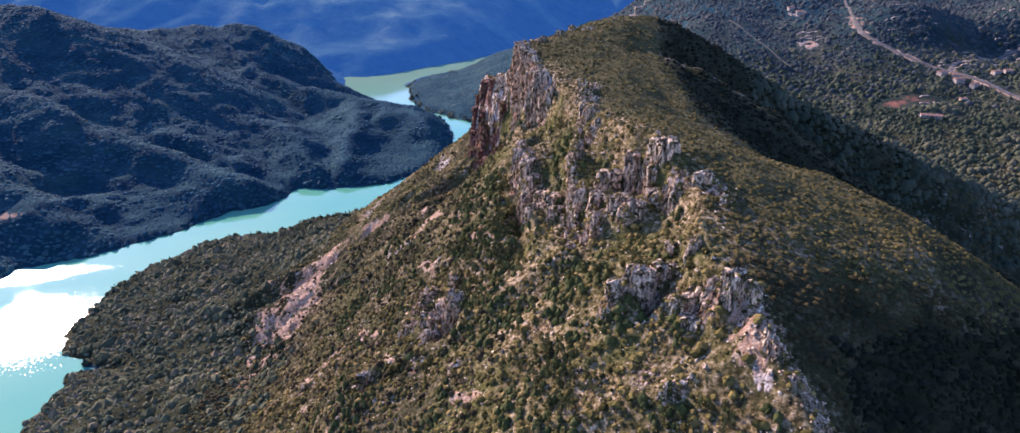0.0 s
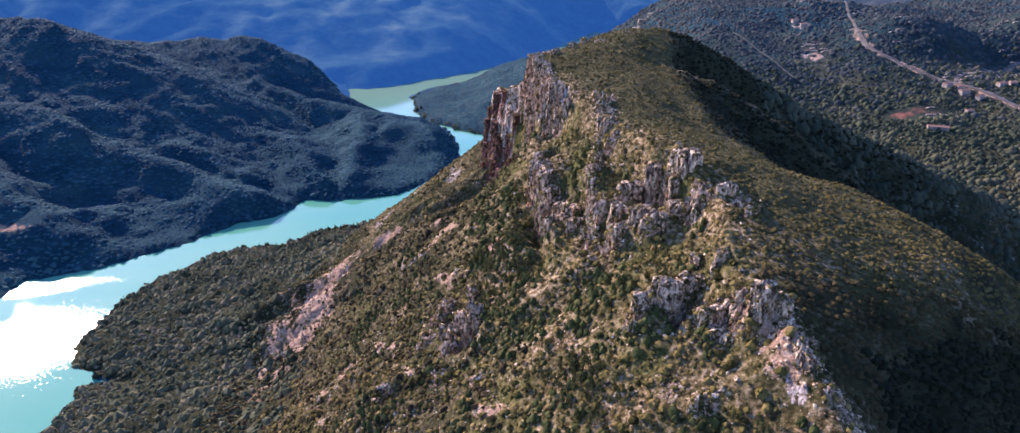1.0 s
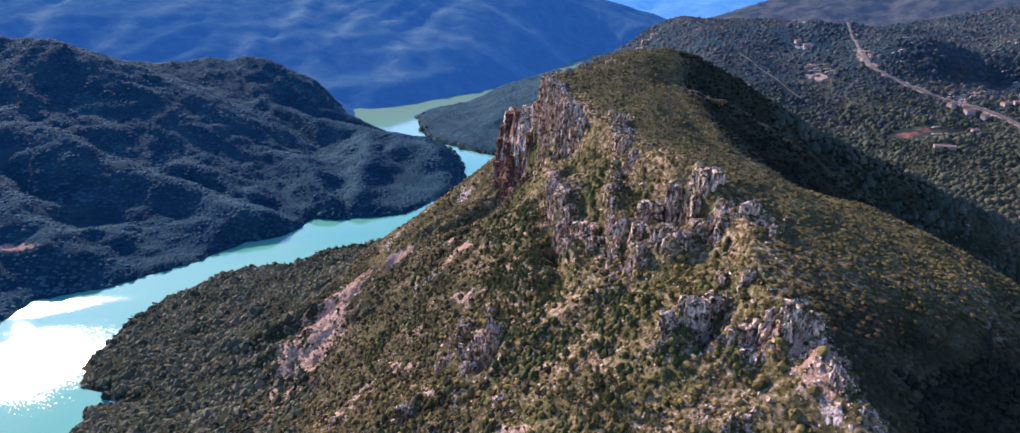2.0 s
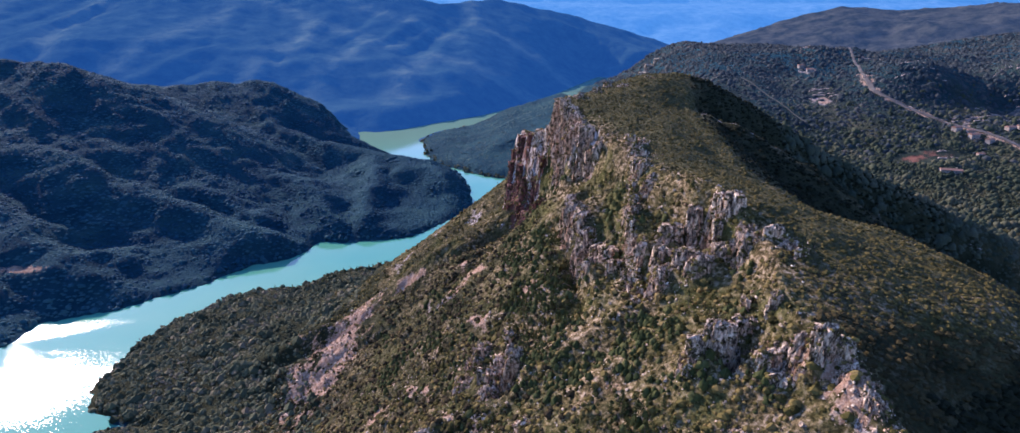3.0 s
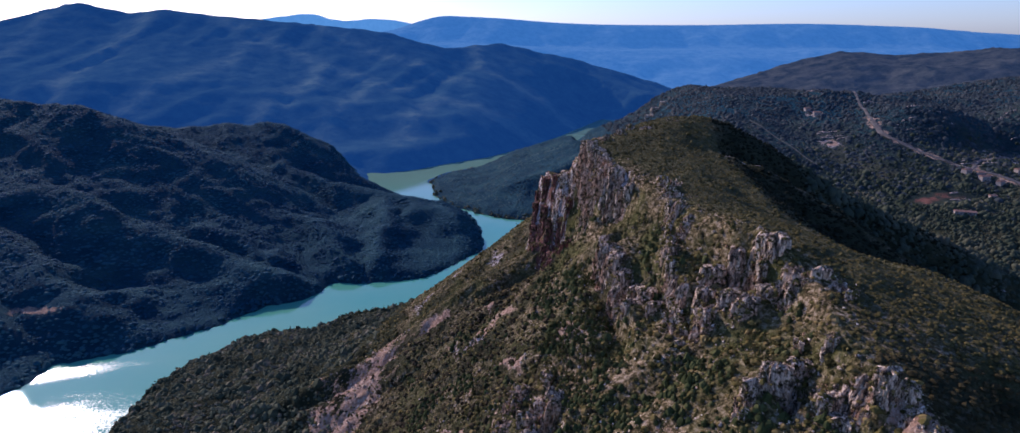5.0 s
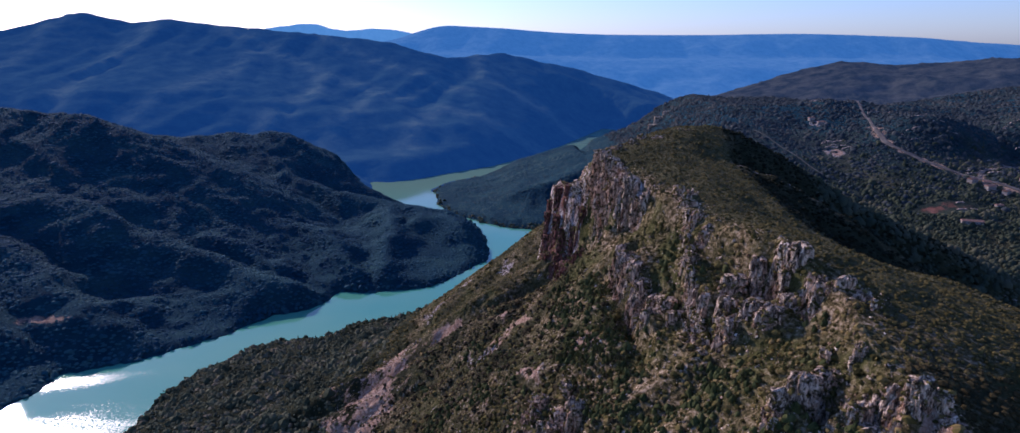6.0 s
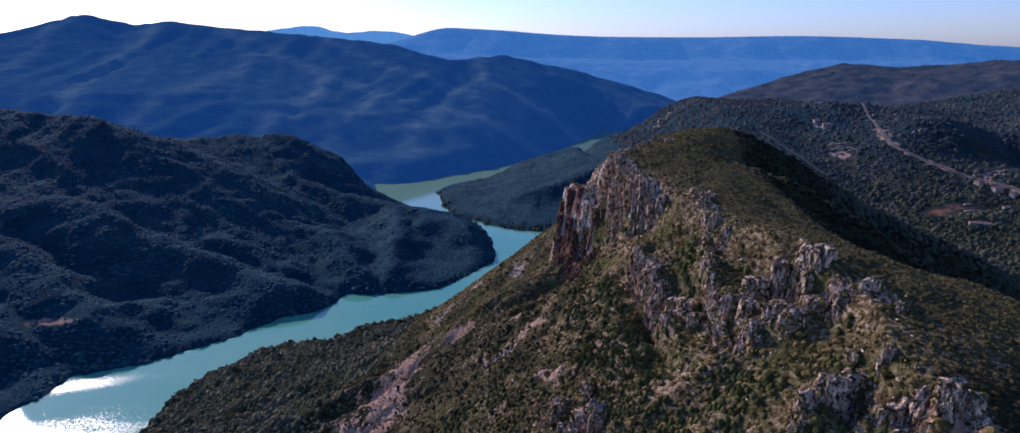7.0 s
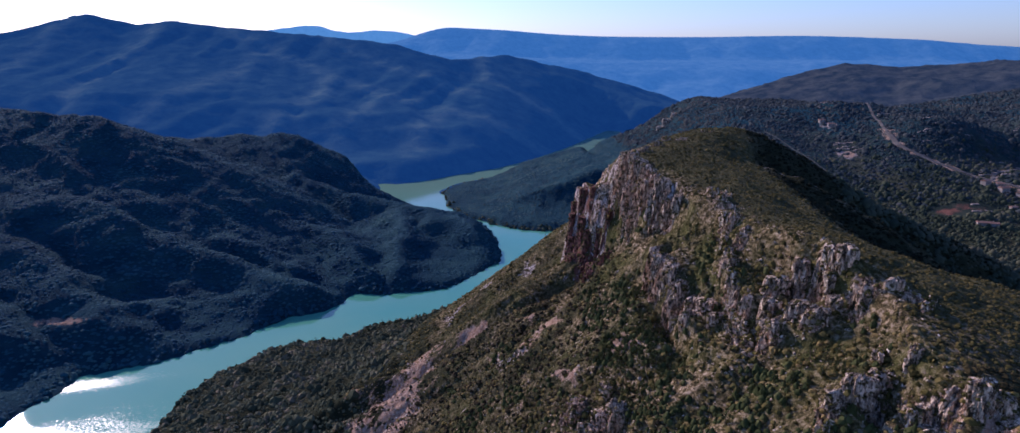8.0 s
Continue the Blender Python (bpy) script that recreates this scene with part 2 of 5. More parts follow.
def ridge_height(x, y):
    xl, zl = lerp_at(y, RIDGE, 1), lerp_at(y, RIDGE, 2)
    xr, zr = lerp_at(y, RIDGE, 3), lerp_at(y, RIDGE, 4)
    drop, sl, sr = lerp_at(y, SIDES, 1) * (1 + 0.35 * fbm(y / 34, 0 * y + 2.3, 2)), lerp_at(y, SIDES, 2), lerp_at(y, SIDES, 3)
    soft = lerp_at(y, SIDES, 4)
    flute = 4.0 * fbm(y / 24, x / 50 + 3, 3) + 2.6 * (ridged(y / 9.0 + 0.3 * perlin(x / 6, y / 9), x / 22, 3) - 0.4)
    xl = xl + flute * np.clip(drop / 20, 0.15, 1)
    t = np.clip((x - xl) / (xr - xl), 0, 1)
    top = zl + (zr - zl) * t + 4.0 * np.sin(np.pi * t) * step(150, 260, y)
    dl = np.maximum(xl - x, 0)
    wide = 5 + drop * 0.17
    c = np.clip(dl / wide, 0, 1)
    # three risers with ledges between, uneven along the wall
    k = c * 3 + 0.55 * perlin(y / 11, x / 30) * np.sin(np.pi * c)
    stair = (np.floor(k) + step(0.0, 0.62, k - np.floor(k))) / 3
    cliff = drop * (0.45 * c + 0.55 * np.clip(stair, 0, 1))
    left = cliff + sl * np.maximum(dl - wide * 0.5, 0)
    dr = np.maximum(x - xr, 0)
    # a rounded shoulder that steepens, then eases towards the valley
    right = sr * (np.sqrt(dr * dr + soft * soft) - soft)
    far = np.maximum(dr - 95, 0)
    right = right - (sr - 0.44) * (np.sqrt(far * far + 900) - 30)
    z = top - left - right
    spur = crest(x, y, SPUR_RIGHT, 0.62, 0.80) + 1.5 * fbm(x / 9, y / 9, 3)
    z = np.where(x > xl + 20, smax(z, spur, 5), z)
    bx = lerp_at(y, BUTTRESS, 1) + 2.5 * ridged(y / 9, x / 25, 3) - 1
    butt = lerp_at(y, BUTTRESS, 2) - 5.0 * np.maximum(bx - x, 0) - 4.0 * np.maximum(427 - y, 0) - 3.0 * np.maximum(y - 471, 0) + 1.5 * fbm(x / 5, y / 5, 2)
    z = np.where((x < xl + 8) & (y > 400) & (y < 520), smax(z, butt, 3), z)
    for sx, sy, rx, ry, lift in SWELLS:
        z = z + lift * np.exp(-((x - sx) / rx) ** 2 - ((y - sy) / ry) ** 2)
    return z, dl, drop, c


def height(x, y, detail=True):
    """The ground's height, and how bare and rocky it is (0 to 1)."""
    sd = lake_distance(x, y) + 6.0 * fbm(x / 38, y / 38, 3) + 4.0 * fbm(x / 10, y / 10, 2)
    main, dl, drop, c = ridge_height(x, y)
    # gullies down the lake side
    gully = ridged(y / 34 + 0.25 * perlin(x / 60, y / 60), x / 210, 3)
    main = main + np.clip(dl / 40, 0, 1) * 5.0 * gully + 1.3 * fbm(x / 14, y / 14, 3)
    for hx, hy, rx, ry, deep in HOLLOWS:
        q = ((x - hx) / rx) ** 2 + ((y - hy) / ry) ** 2
        main = main - deep * np.exp(-np.minimum(q, 30) ** 2) * (1 + 0.5 * perlin(x / 5, y / 5))
    for y0, y1, x0, x1, deep, reach in STEPS:
        along_y = np.clip((y - y0) / (y1 - y0), 0, 1)
        s = x0 + (x1 - x0) * along_y - x + 2.2 * fbm(y / 9, x / 30 + y0, 3) + 1.6 * ridged(y / 6, x / 20, 2) - 0.8
        wt = step(0, 0.16, along_y) * (1 - step(0.84, 1, along_y))
        main = main - wt * deep * (step(-2.4, 2.4, s) - np.clip((s + reach) / (2 * reach), 0, 1))
    hills = smax(crest(x, y, HILL_LEFT, 0.47, 0.50, -0.00014), crest(x, y, HILL_BEHIND, 0.46, 0.7), 6)
    wx, wy = x + 36 * fbm(x / 110, y / 110, 3), y + 36 * fbm(x / 110 + 9, y / 110, 3)
    for line in SPURS:
        hills = smax(hills, crest(wx, wy, line, 0.58, 0.54), 4)
    hills = hills + step(20, 120, sd) * np.clip(hills / 60, 0.25, 1) * (10 * ridged((0.57 * x + 0.82 * y) / 95 + 0.4 * perlin(x / 130, y / 130), (0.82 * x - 0.57 * y) / 230, 3) - 3)
    # uplands to the right
    up = 66 + 0.13 * (y - 500) + 0.06 * np.maximum(y - 700, 0) + 0.05 * np.clip(x - 450, -150, 400)
    up = smin(up, lerp_at(x, BROW, 1), 14) - np.maximum(y - 1500, 0) * 0.30
    for hx, hy, rx, ry, lift in KNOLLS:
        up = up + lift * np.exp(-((x - hx) / rx) ** 2 - ((y - hy) / ry) ** 2)
    up = up + 9 * fbm(x / 190, y / 190, 4) * step(200, 500, y) * (1 - 0.8 * step(1200, 1400, y)) * step(100, 350, x) + 10 * ridged(x / 150 + 4, y / 240, 3) * step(350, 560, x) * step(600, 800, y) * (1 - step(1250, 1400, y))
    up = smin(up, 5 + 0.17 * np.maximum(sd, 0) + 300 * step(180, 320, x) + 300 * step(1120, 1450, y), 8)
    up = np.maximum(up, 4) - 1.1 * (1 - step(930, 1030, y)) * np.maximum(290 - x, 0)
    shelf = 3 + 0.11 * np.clip(sd, 0, 160) * (1 - step(1000, 1200, y)) + 2.5 * fbm(x / 40, y / 40, 2)
    z = smax(main, shelf, 18)
    z = smax(z, smax(up, hills, 10), 10)
    # the closed canopy of the woods, in billows
    canopy = step(15, 60, sd) * np.clip(step(40, 120, -x - 0.25 * y + 60) + step(1050, 1150, y) * (x < 300), 0, 1)
    z = z + canopy * (5.0 * np.abs(fbm(x / 34, y / 34, 3)) + 2.5 * fbm(x / 90, y / 90, 2))
    rise = np.where((hills > main) & (hills > up) & (y < 1150), sd * 0.72 + 0.006 * sd * sd, sd * 0.6 + 0.02 * sd * sd)
    bank = np.where(sd > 0, rise, sd * 0.4)
    z = smin(z, bank + 1.0, 5.0)
    steep = np.clip(drop / 16, 0, 1) * step(0.02, 0.12, c) * (1 - step(18, 40, dl))
    return z, sd, steep


def range_height(x, y):
    """The mountains behind the lake."""
    wx, wy = x + 16 * fbm(x / 160, y / 160, 3), y + 16 * fbm(x / 160 + 5, y / 160, 3)
    far = crest(wx, y, RANGE, 0.40, 0.40, -0.00016)
    for line in RANGE_SPURS:
        far = smax(far, crest(wx, wy, line, 0.92, 0.62), 8)
    low = 1 - step(-60, 20, far - lerp_at(x, [(p[0], p[2]) for p in RANGE], 1))
    far = far + low * (22 * ridged(x / 210 + 0.9 * perlin(x / 420, y / 420) + y / 1400, y / 1500, 3) - 7) + 5 * fbm(x / 60, y / 60, 4)
    far = smax(far, 34 + 0.05 * np.maximum(y - 1450, 0) - 400 * step(2200, 2450, y), 10)
    far = smin(far, 0.38 * ((y - 1400) * 0.54 - 150 - x) + 400 * step(2350, 2600, y), 6)
    shore = np.maximum(lake_distance(x, y), -20)
    return smin(far, 0.46 * (shore + 10) * (1 + 0.8 * np.abs(fbm(x / 85 + y / 260, y / 140, 3))) + 0.0008 * np.maximum(shore, 0) ** 2, 5)


def right_height(x, y):
    """The hills beyond the brow of the valley."""
    z = crest(x, y, RIGHT_HILLS, 0.26, 0.35)
    top = lerp_at(x, [(p[0], p[2]) for p in RIGHT_HILLS], 1)
    return z + (1 - step(-60, -10, z - top)) * 30 * ridged(x / 260 + y / 500, y / 230, 4) + 7 * fbm(x / 60, y / 60, 4)


def plateau_height(x, y):
    """The tableland on the horizon, in two steps."""
    mesa = lerp_at(x, PLATEAU, 1)
    warp = 190 * fbm(x / 600, y / 600, 4) + 60 * ridged(x / 240, y / 500, 3)
    return mesa * (0.10 + 0.50 * step(2950, 3800, y + warp) + 0.40 * step(4050, 4480, y + 0.8 * warp))


def peaks_height(x, y):
    """Pale peaks far behind the tableland."""
    return lerp_at(x, FAR_PEAKS, 1) * step(4500, 4760, y + 60 * fbm(x / 300, y / 300, 3)) + 5 * fbm(x / 90, y / 200, 3)


def blocks(x, y, cell, seed):
    """Cells of broken rock: a random level for each and the distance to the crack round it."""
    u, v = x / cell, y / cell
    iu, iv = np.floor(u).astype(np.int64), np.floor(v).astype(np.int64)
    d1, d2, level = np.full(u.shape, 9.0), np.full(u.shape, 9.0), np.zeros(u.shape)
    for a in (-1, 0, 1):
        for b in (-1, 0, 1):
            h = PERM[PERM[(iu + a + seed) & 511] + ((iv + b) & 511)]
            cx, cy = iu + a + (h * 37 % 101) / 101.0, iv + b + (h * 53 % 97) / 97.0
            d = np.hypot(u - cx, v - cy)
            near = d < d1
            d2 = np.where(near, d1, np.minimum(d2, d))
            level = np.where(near, (h * 71 % 89) / 89.0, level)
            d1 = np.where(near, d, d1)
    return level, d2 - d1


# ---- building helpers ----
def mesh_from(name, verts, faces, smooth=False):
    """A mesh from arrays: vertices (n, 3) and faces (m, 3 or 4)."""
    me = bpy.data.meshes.new(name)
    verts, faces = np.asarray(verts, np.float32), np.asarray(faces, np.int32)
    k = faces.shape[1]
    me.vertices.add(len(verts))
    me.vertices.foreach_set("co", verts.ravel())
    me.loops.add(faces.size)
    me.loops.foreach_set("vertex_index", faces.ravel())
    me.polygons.add(len(faces))
    me.polygons.foreach_set("loop_start", np.arange(0, faces.size, k, dtype=np.int32))
    me.polygons.foreach_set("use_smooth", np.full(len(faces), smooth))
    me.update(calc_edges=True)
    return me


def place(name, me, material, parent=None, label=""):
    ob = new(name, me)
    if material and not me.materials:
        me.materials.append(material)
    if parent:
        ob.parent = parent
    return tagged(ob, label) if label else ob


def grid_faces(nx, ny):
    i = np.arange(ny - 1)[:, None] * nx + np.arange(nx - 1)[None, :]
    return np.stack([i, i + 1, i + nx + 1, i + nx], -1).reshape(-1, 4)


def spaced(stops):
    """Coordinates with a spacing that changes from stop to stop: (from, spacing) ..., (to, 0)."""
    out = []
    for (a, sa), (b, sb) in zip(stops, stops[1:]):
        sb = sb or sa
        x = a
        while x < b - 0.3 * sa:
            out.append(x)
            x += sa + (sb - sa) * (x - a) / (b - a)
    return np.array(out + [stops[-1][0]])


# ---- materials ----
def nodes_of(name):
    m = bpy.data.materials.new(name)
    m.use_nodes = True
    nt = m.node_tree
    return m, nt, nt.nodes["Principled BSDF"]


def add(nt, kind, **inputs):
    n = nt.nodes.new(kind)
    for k, v in inputs.items():
        k = k.replace("_", " ")
        if k in n.inputs:
            n.inputs[k].default_value = v
    return n


def noise_tex(nt, coord, scale, detail=5.0, rough=0.6, stretch=None):
    if stretch:
        mp = add(nt, "ShaderNodeMapping")
        mp.inputs["Scale"].default_value = stretch
        nt.links.new(coord, mp.inputs["Vector"])
        coord = mp.outputs[0]
    n = add(nt, "ShaderNodeTexNoise", Scale=scale, Detail=detail, Roughness=rough)
    nt.links.new(coord, n.inputs["Vector"])
    return n.outputs["Fac"]


def ramp(nt, fac, stops):
    r = nt.nodes.new("ShaderNodeValToRGB")
    e = r.color_ramp.elements
    while len(e) < len(stops):
        e.new(0.5)
    for el, (p, c) in zip(e, stops):
        el.position, el.color = p, (*c, 1) if len(c) == 3 else c
    nt.links.new(fac, r.inputs[0])
    return r.outputs[0]


def mixed(nt, fac, a, b):
    m = nt.nodes.new("ShaderNodeMix")
    m.data_type = 'RGBA'
    for sock, v in ((m.inputs[0], fac), (m.inputs[6], a), (m.inputs[7], b)):
        if isinstance(v, (int, float)):
            sock.default_value = v
        elif isinstance(v, tuple):
            sock.default_value = (*v, 1)
        else:
            nt.links.new(v, sock)
    return m.outputs[2]


def maths(nt, op, a, b=None, clamp=False):
    m = nt.nodes.new("ShaderNodeMath")
    m.operation, m.use_clamp = op, clamp
    for sock, v in zip(m.inputs, (a, b)):
        if v is None:
            continue
        if isinstance(v, (int, float)):
            sock.default_value = v
        else:
            nt.links.new(v, sock)
    return m.outputs[0]


def bump(nt, bsdf, h, strength, dist):
    b = add(nt, "ShaderNodeBump", Strength=strength, Distance=dist)
    nt.links.new(h, b.inputs["Height"])
    nt.links.new(b.outputs[0], bsdf.inputs["Normal"])


def coords(nt):
    return nt.nodes.new("ShaderNodeTexCoord").outputs["Object"]


def rock_colour(nt, co, tint=(1, 1, 1)):
    """Weathered limestone: pale faces, dark cracks, grey and ochre stains. Also a height for the relief."""
    crack = noise_tex(nt, co, 0.75, 8, 0.75, (1, 1, 0.32))
    stain = noise_tex(nt, co, 0.07, 5, 0.6, (1, 1, 0.3))
    t = [lambda c, k=k: c * tint[k] for k in range(3)]

    def tinted(r, g, b):
        return (t[0](r), t[1](g), t[2](b))
    grey = ramp(nt, crack, [(0.39, tinted(0.025, 0.020, 0.018)), (0.45, tinted(0.16, 0.13, 0.112)), (0.52, tinted(0.42, 0.355, 0.31)), (0.61, tinted(0.74, 0.67, 0.60))])
    ochre = ramp(nt, crack, [(0.39, tinted(0.034, 0.020, 0.015)), (0.45, tinted(0.22, 0.135, 0.092)), (0.52, tinted(0.47, 0.33, 0.24)), (0.61, tinted(0.76, 0.61, 0.49))])
    col = mixed(nt, ramp(nt, stain, [(0.50, (0, 0, 0)), (0.64, (1, 1, 1))]), grey, ochre)
    # turf and dry plants in the joints
    turf = noise_tex(nt, co, 0.34, 5, 0.7)
    col = mixed(nt, ramp(nt, turf, [(0.53, (0, 0, 0)), (0.59, (1, 1, 1))]), col, ramp(nt, crack, [(0.4, (0.020, 0.017, 0.008)), (0.6, (0.095, 0.072, 0.030))]))
    return col, crack


def ground_material():
    m, nt, b = nodes_of("hillside")
    co = coords(nt)
    attr = nt.nodes.new("ShaderNodeAttribute")
    attr.attribute_name = "bare"
    scar = nt.nodes.new("ShaderNodeAttribute")
    scar.attribute_name = "scar"
    wood = nt.nodes.new("ShaderNodeAttribute")
    wood.attribute_name = "wood"
    red = nt.nodes.new("ShaderNodeAttribute")
    red.attribute_name = "red"
    n1, n2 = noise_tex(nt, co, 0.035, 6), noise_tex(nt, co, 0.45, 6, 0.7)
    n3 = noise_tex(nt, co, 0.11, 4, 0.6, (1, 1, 0.35))
    scrub = ramp(nt, n2, [(0.36, (0.024, 0.020, 0.010)), (0.46, (0.108, 0.082, 0.036)), (0.54, (0.29, 0.212, 0.106)), (0.63, (0.60, 0.47, 0.32))])
    green = ramp(nt, n2, [(0.34, (0.030, 0.030, 0.009)), (0.5, (0.098, 0.096, 0.030)), (0.7, (0.205, 0.180, 0.074))])
    base = mixed(nt, ramp(nt, n1, [(0.42, (0, 0, 0)), (0.62, (1, 1, 1))]), scrub, green)
    turf = nt.nodes.new("ShaderNodeAttribute")
    turf.attribute_name = "turf"
    base = mixed(nt, turf.outputs["Fac"], base, ramp(nt, n2, [(0.34, (0.036, 0.036, 0.014)), (0.5, (0.092, 0.086, 0.036)), (0.7, (0.19, 0.155, 0.080))]))
    under = ramp(nt, noise_tex(nt, co, 0.06, 6, 0.65), [(0.35, (0.018, 0.021, 0.011)), (0.55, (0.038, 0.041, 0.021)), (0.75, (0.076, 0.072, 0.040))])
    base = mixed(nt, wood.outputs["Fac"], base, under)
    # closed canopy of the far woods, its colour tinted blue for haze
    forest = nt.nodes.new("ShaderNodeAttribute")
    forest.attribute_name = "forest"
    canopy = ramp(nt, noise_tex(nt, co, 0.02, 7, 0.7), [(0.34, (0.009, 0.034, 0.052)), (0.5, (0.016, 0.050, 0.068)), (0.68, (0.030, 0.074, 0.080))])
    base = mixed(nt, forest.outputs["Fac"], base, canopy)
    rock, crack = rock_colour(nt, co)
    fine = noise_tex(nt, co, 0.9, 6, 0.7)
    rm = maths(nt, 'ADD', maths(nt, 'MULTIPLY', attr.outputs["Fac"], 1.5), maths(nt, 'SUBTRACT', fine, 0.95))
    rm = ramp(nt, rm, [(0.35, (0, 0, 0)), (0.55, (1, 1, 1))])
    col = mixed(nt, rm, base, rock)
    earth = ramp(nt, n2, [(0.3, (0.19, 0.118, 0.078)), (0.5, (0.38, 0.245, 0.160)), (0.68, (0.62, 0.47, 0.35))])
    sm = ramp(nt, maths(nt, 'ADD', scar.outputs["Fac"], maths(nt, 'SUBTRACT', fine, 0.55)), [(0.4, (0, 0, 0)), (0.6, (1, 1, 1))])
    col = mixed(nt, sm, col, earth)
    redsoil = ramp(nt, n3, [(0.3, (0.085, 0.040, 0.032)), (0.55, (0.19, 0.090, 0.066)), (0.8, (0.30, 0.19, 0.14))])
    rd = ramp(nt, maths(nt, 'ADD', red.outputs["Fac"], maths(nt, 'SUBTRACT', fine, 0.55)), [(0.4, (0, 0, 0)), (0.6, (1, 1, 1))])
    col = mixed(nt, rd, col, redsoil)
    nt.links.new(col, b.inputs["Base Color"])
    b.inputs["Roughness"].default_value = 1.0
    b.inputs["Specular IOR Level"].default_value = 0.03
    bump(nt, b, maths(nt, 'ADD', n2, maths(nt, 'ADD', fine, crack)), 1.0, 0.9)
    return m


def rock_material(name, tint):
    m, nt, b = nodes_of(name)
    co = coords(nt)
    col, n2 = rock_colour(nt, co, tint)
    nt.links.new(col, b.inputs["Base Color"])
    b.inputs["Roughness"].default_value = 0.92
    b.inputs["Specular IOR Level"].default_value = 0.2
    bump(nt, b, n2, 0.9, 0.6)
    return m


def leaf_material(name, stops, patch=0.05, own=0.24, through_light=0.09):
    """Foliage: a colour by patches of the wood and by each clump of leaves, that lets some light through."""
    m, nt, b = nodes_of(name)
    co = coords(nt)
    geo = nt.nodes.new("ShaderNodeNewGeometry")
    n = noise_tex(nt, co, patch, 4, 0.6)
    fac = maths(nt, 'ADD', maths(nt, 'MULTIPLY', n, 1 - own), maths(nt, 'MULTIPLY', geo.outputs["Random Per Island"], own))
    col = ramp(nt, fac, stops)
    nt.links.new(col, b.inputs["Base Color"])
    b.inputs["Roughness"].default_value = 0.85
    b.inputs["Specular IOR Level"].default_value = 0.04
    tr = nt.nodes.new("ShaderNodeBsdfTranslucent")
    nt.links.new(col, tr.inputs[0])
    mx = nt.nodes.new("ShaderNodeMixShader")
    mx.inputs[0].default_value = through_light
    out = nt.nodes["Material Output"]
    nt.links.new(b.outputs[0], mx.inputs[1])
    nt.links.new(tr.outputs[0], mx.inputs[2])
    nt.links.new(mx.outputs[0], out.inputs[0])
    return m


def water_material():
    m, nt, b = nodes_of("lake_water")
    co = coords(nt)
    n = noise_tex(nt, co, 0.006, 3)
    col = ramp(nt, n, [(0.35, (0.072, 0.270, 0.188)), (0.65, (0.106, 0.292, 0.190))])
    # the silty upper reach of the lake is greener
    xyz = nt.nodes.new("ShaderNodeSeparateXYZ")
    nt.links.new(co, xyz.inputs[0])
    silt = maths(nt, 'DIVIDE', maths(nt, 'SUBTRACT', xyz.outputs[1], 1000), 350, True)
    col = mixed(nt, silt, col, (0.155, 0.270, 0.165))
    nt.links.new(col, b.inputs["Base Color"])
    # two patches ruffled by the wind, the rest is calm
    ripple = noise_tex(nt, co, 0.035, 6, 0.65, (0.5, 1.6, 1))
    speck = noise_tex(nt, co, 0.8, 3, 0.75, (0.5, 1.0, 1))
    ruffle = 0.0
    for cx, cy, rx, ry, turn in RUFFLES:
        mp = add(nt, "ShaderNodeMapping")
        mp.vector_type = 'TEXTURE'
        mp.inputs["Location"].default_value = (cx, cy, 0)
        mp.inputs["Rotation"].default_value = (0, 0, radians(turn))
        mp.inputs["Scale"].default_value = (rx, ry, 1)
        nt.links.new(co, mp.inputs["Vector"])
        far = nt.nodes.new("ShaderNodeVectorMath")
        far.operation = 'LENGTH'
        nt.links.new(mp.outputs[0], far.inputs[0])
        edge_of = maths(nt, 'ADD', far.outputs["Value"], maths(nt, 'MULTIPLY', maths(nt, 'SUBTRACT', ripple, 0.5), 2.4))
        edge_of = maths(nt, 'ADD', edge_of, maths(nt, 'MULTIPLY', maths(nt, 'SUBTRACT', speck, 0.5), 6.5))
        one = maths(nt, 'SUBTRACT', 1.0, maths(nt, 'MULTIPLY', maths(nt, 'SUBTRACT', edge_of, 0.34), 1.4, True), True)
        ruffle = maths(nt, 'MAXIMUM', ruffle, one)
    w = noise_tex(nt, co, 0.36, 5, 0.68, (0.7, 1.4, 1))
    bp = add(nt, "ShaderNodeBump", Strength=0.03, Distance=0.4)
    nt.links.new(w, bp.inputs["Height"])
    # the mirror of the surface over the silty water
    b.inputs["Specular IOR Level"].default_value = 0.0
    b.inputs["Roughness"].default_value = 1.0
    gloss = nt.nodes.new("ShaderNodeBsdfGlossy")
    gloss.distribution = 'BECKMANN'
    nt.links.new(maths(nt, 'ADD', 0.06, maths(nt, 'MULTIPLY', ruffle, 0.265)), gloss.inputs["Roughness"])
    nt.links.new(bp.outputs[0], gloss.inputs["Normal"])
    fr = add(nt, "ShaderNodeFresnel", IOR=1.33)
    mx = nt.nodes.new("ShaderNodeMixShader")
    nt.links.new(fr.outputs[0], mx.inputs[0])
    nt.links.new(b.outputs[0], mx.inputs[1])
    nt.links.new(gloss.outputs[0], mx.inputs[2])
    nt.links.new(mx.outputs[0], nt.nodes["Material Output"].inputs[0])
    return m


RUFFLES = [(-385, 428, 66, 33, 32), (-428, 524, 50, 10, 14)]


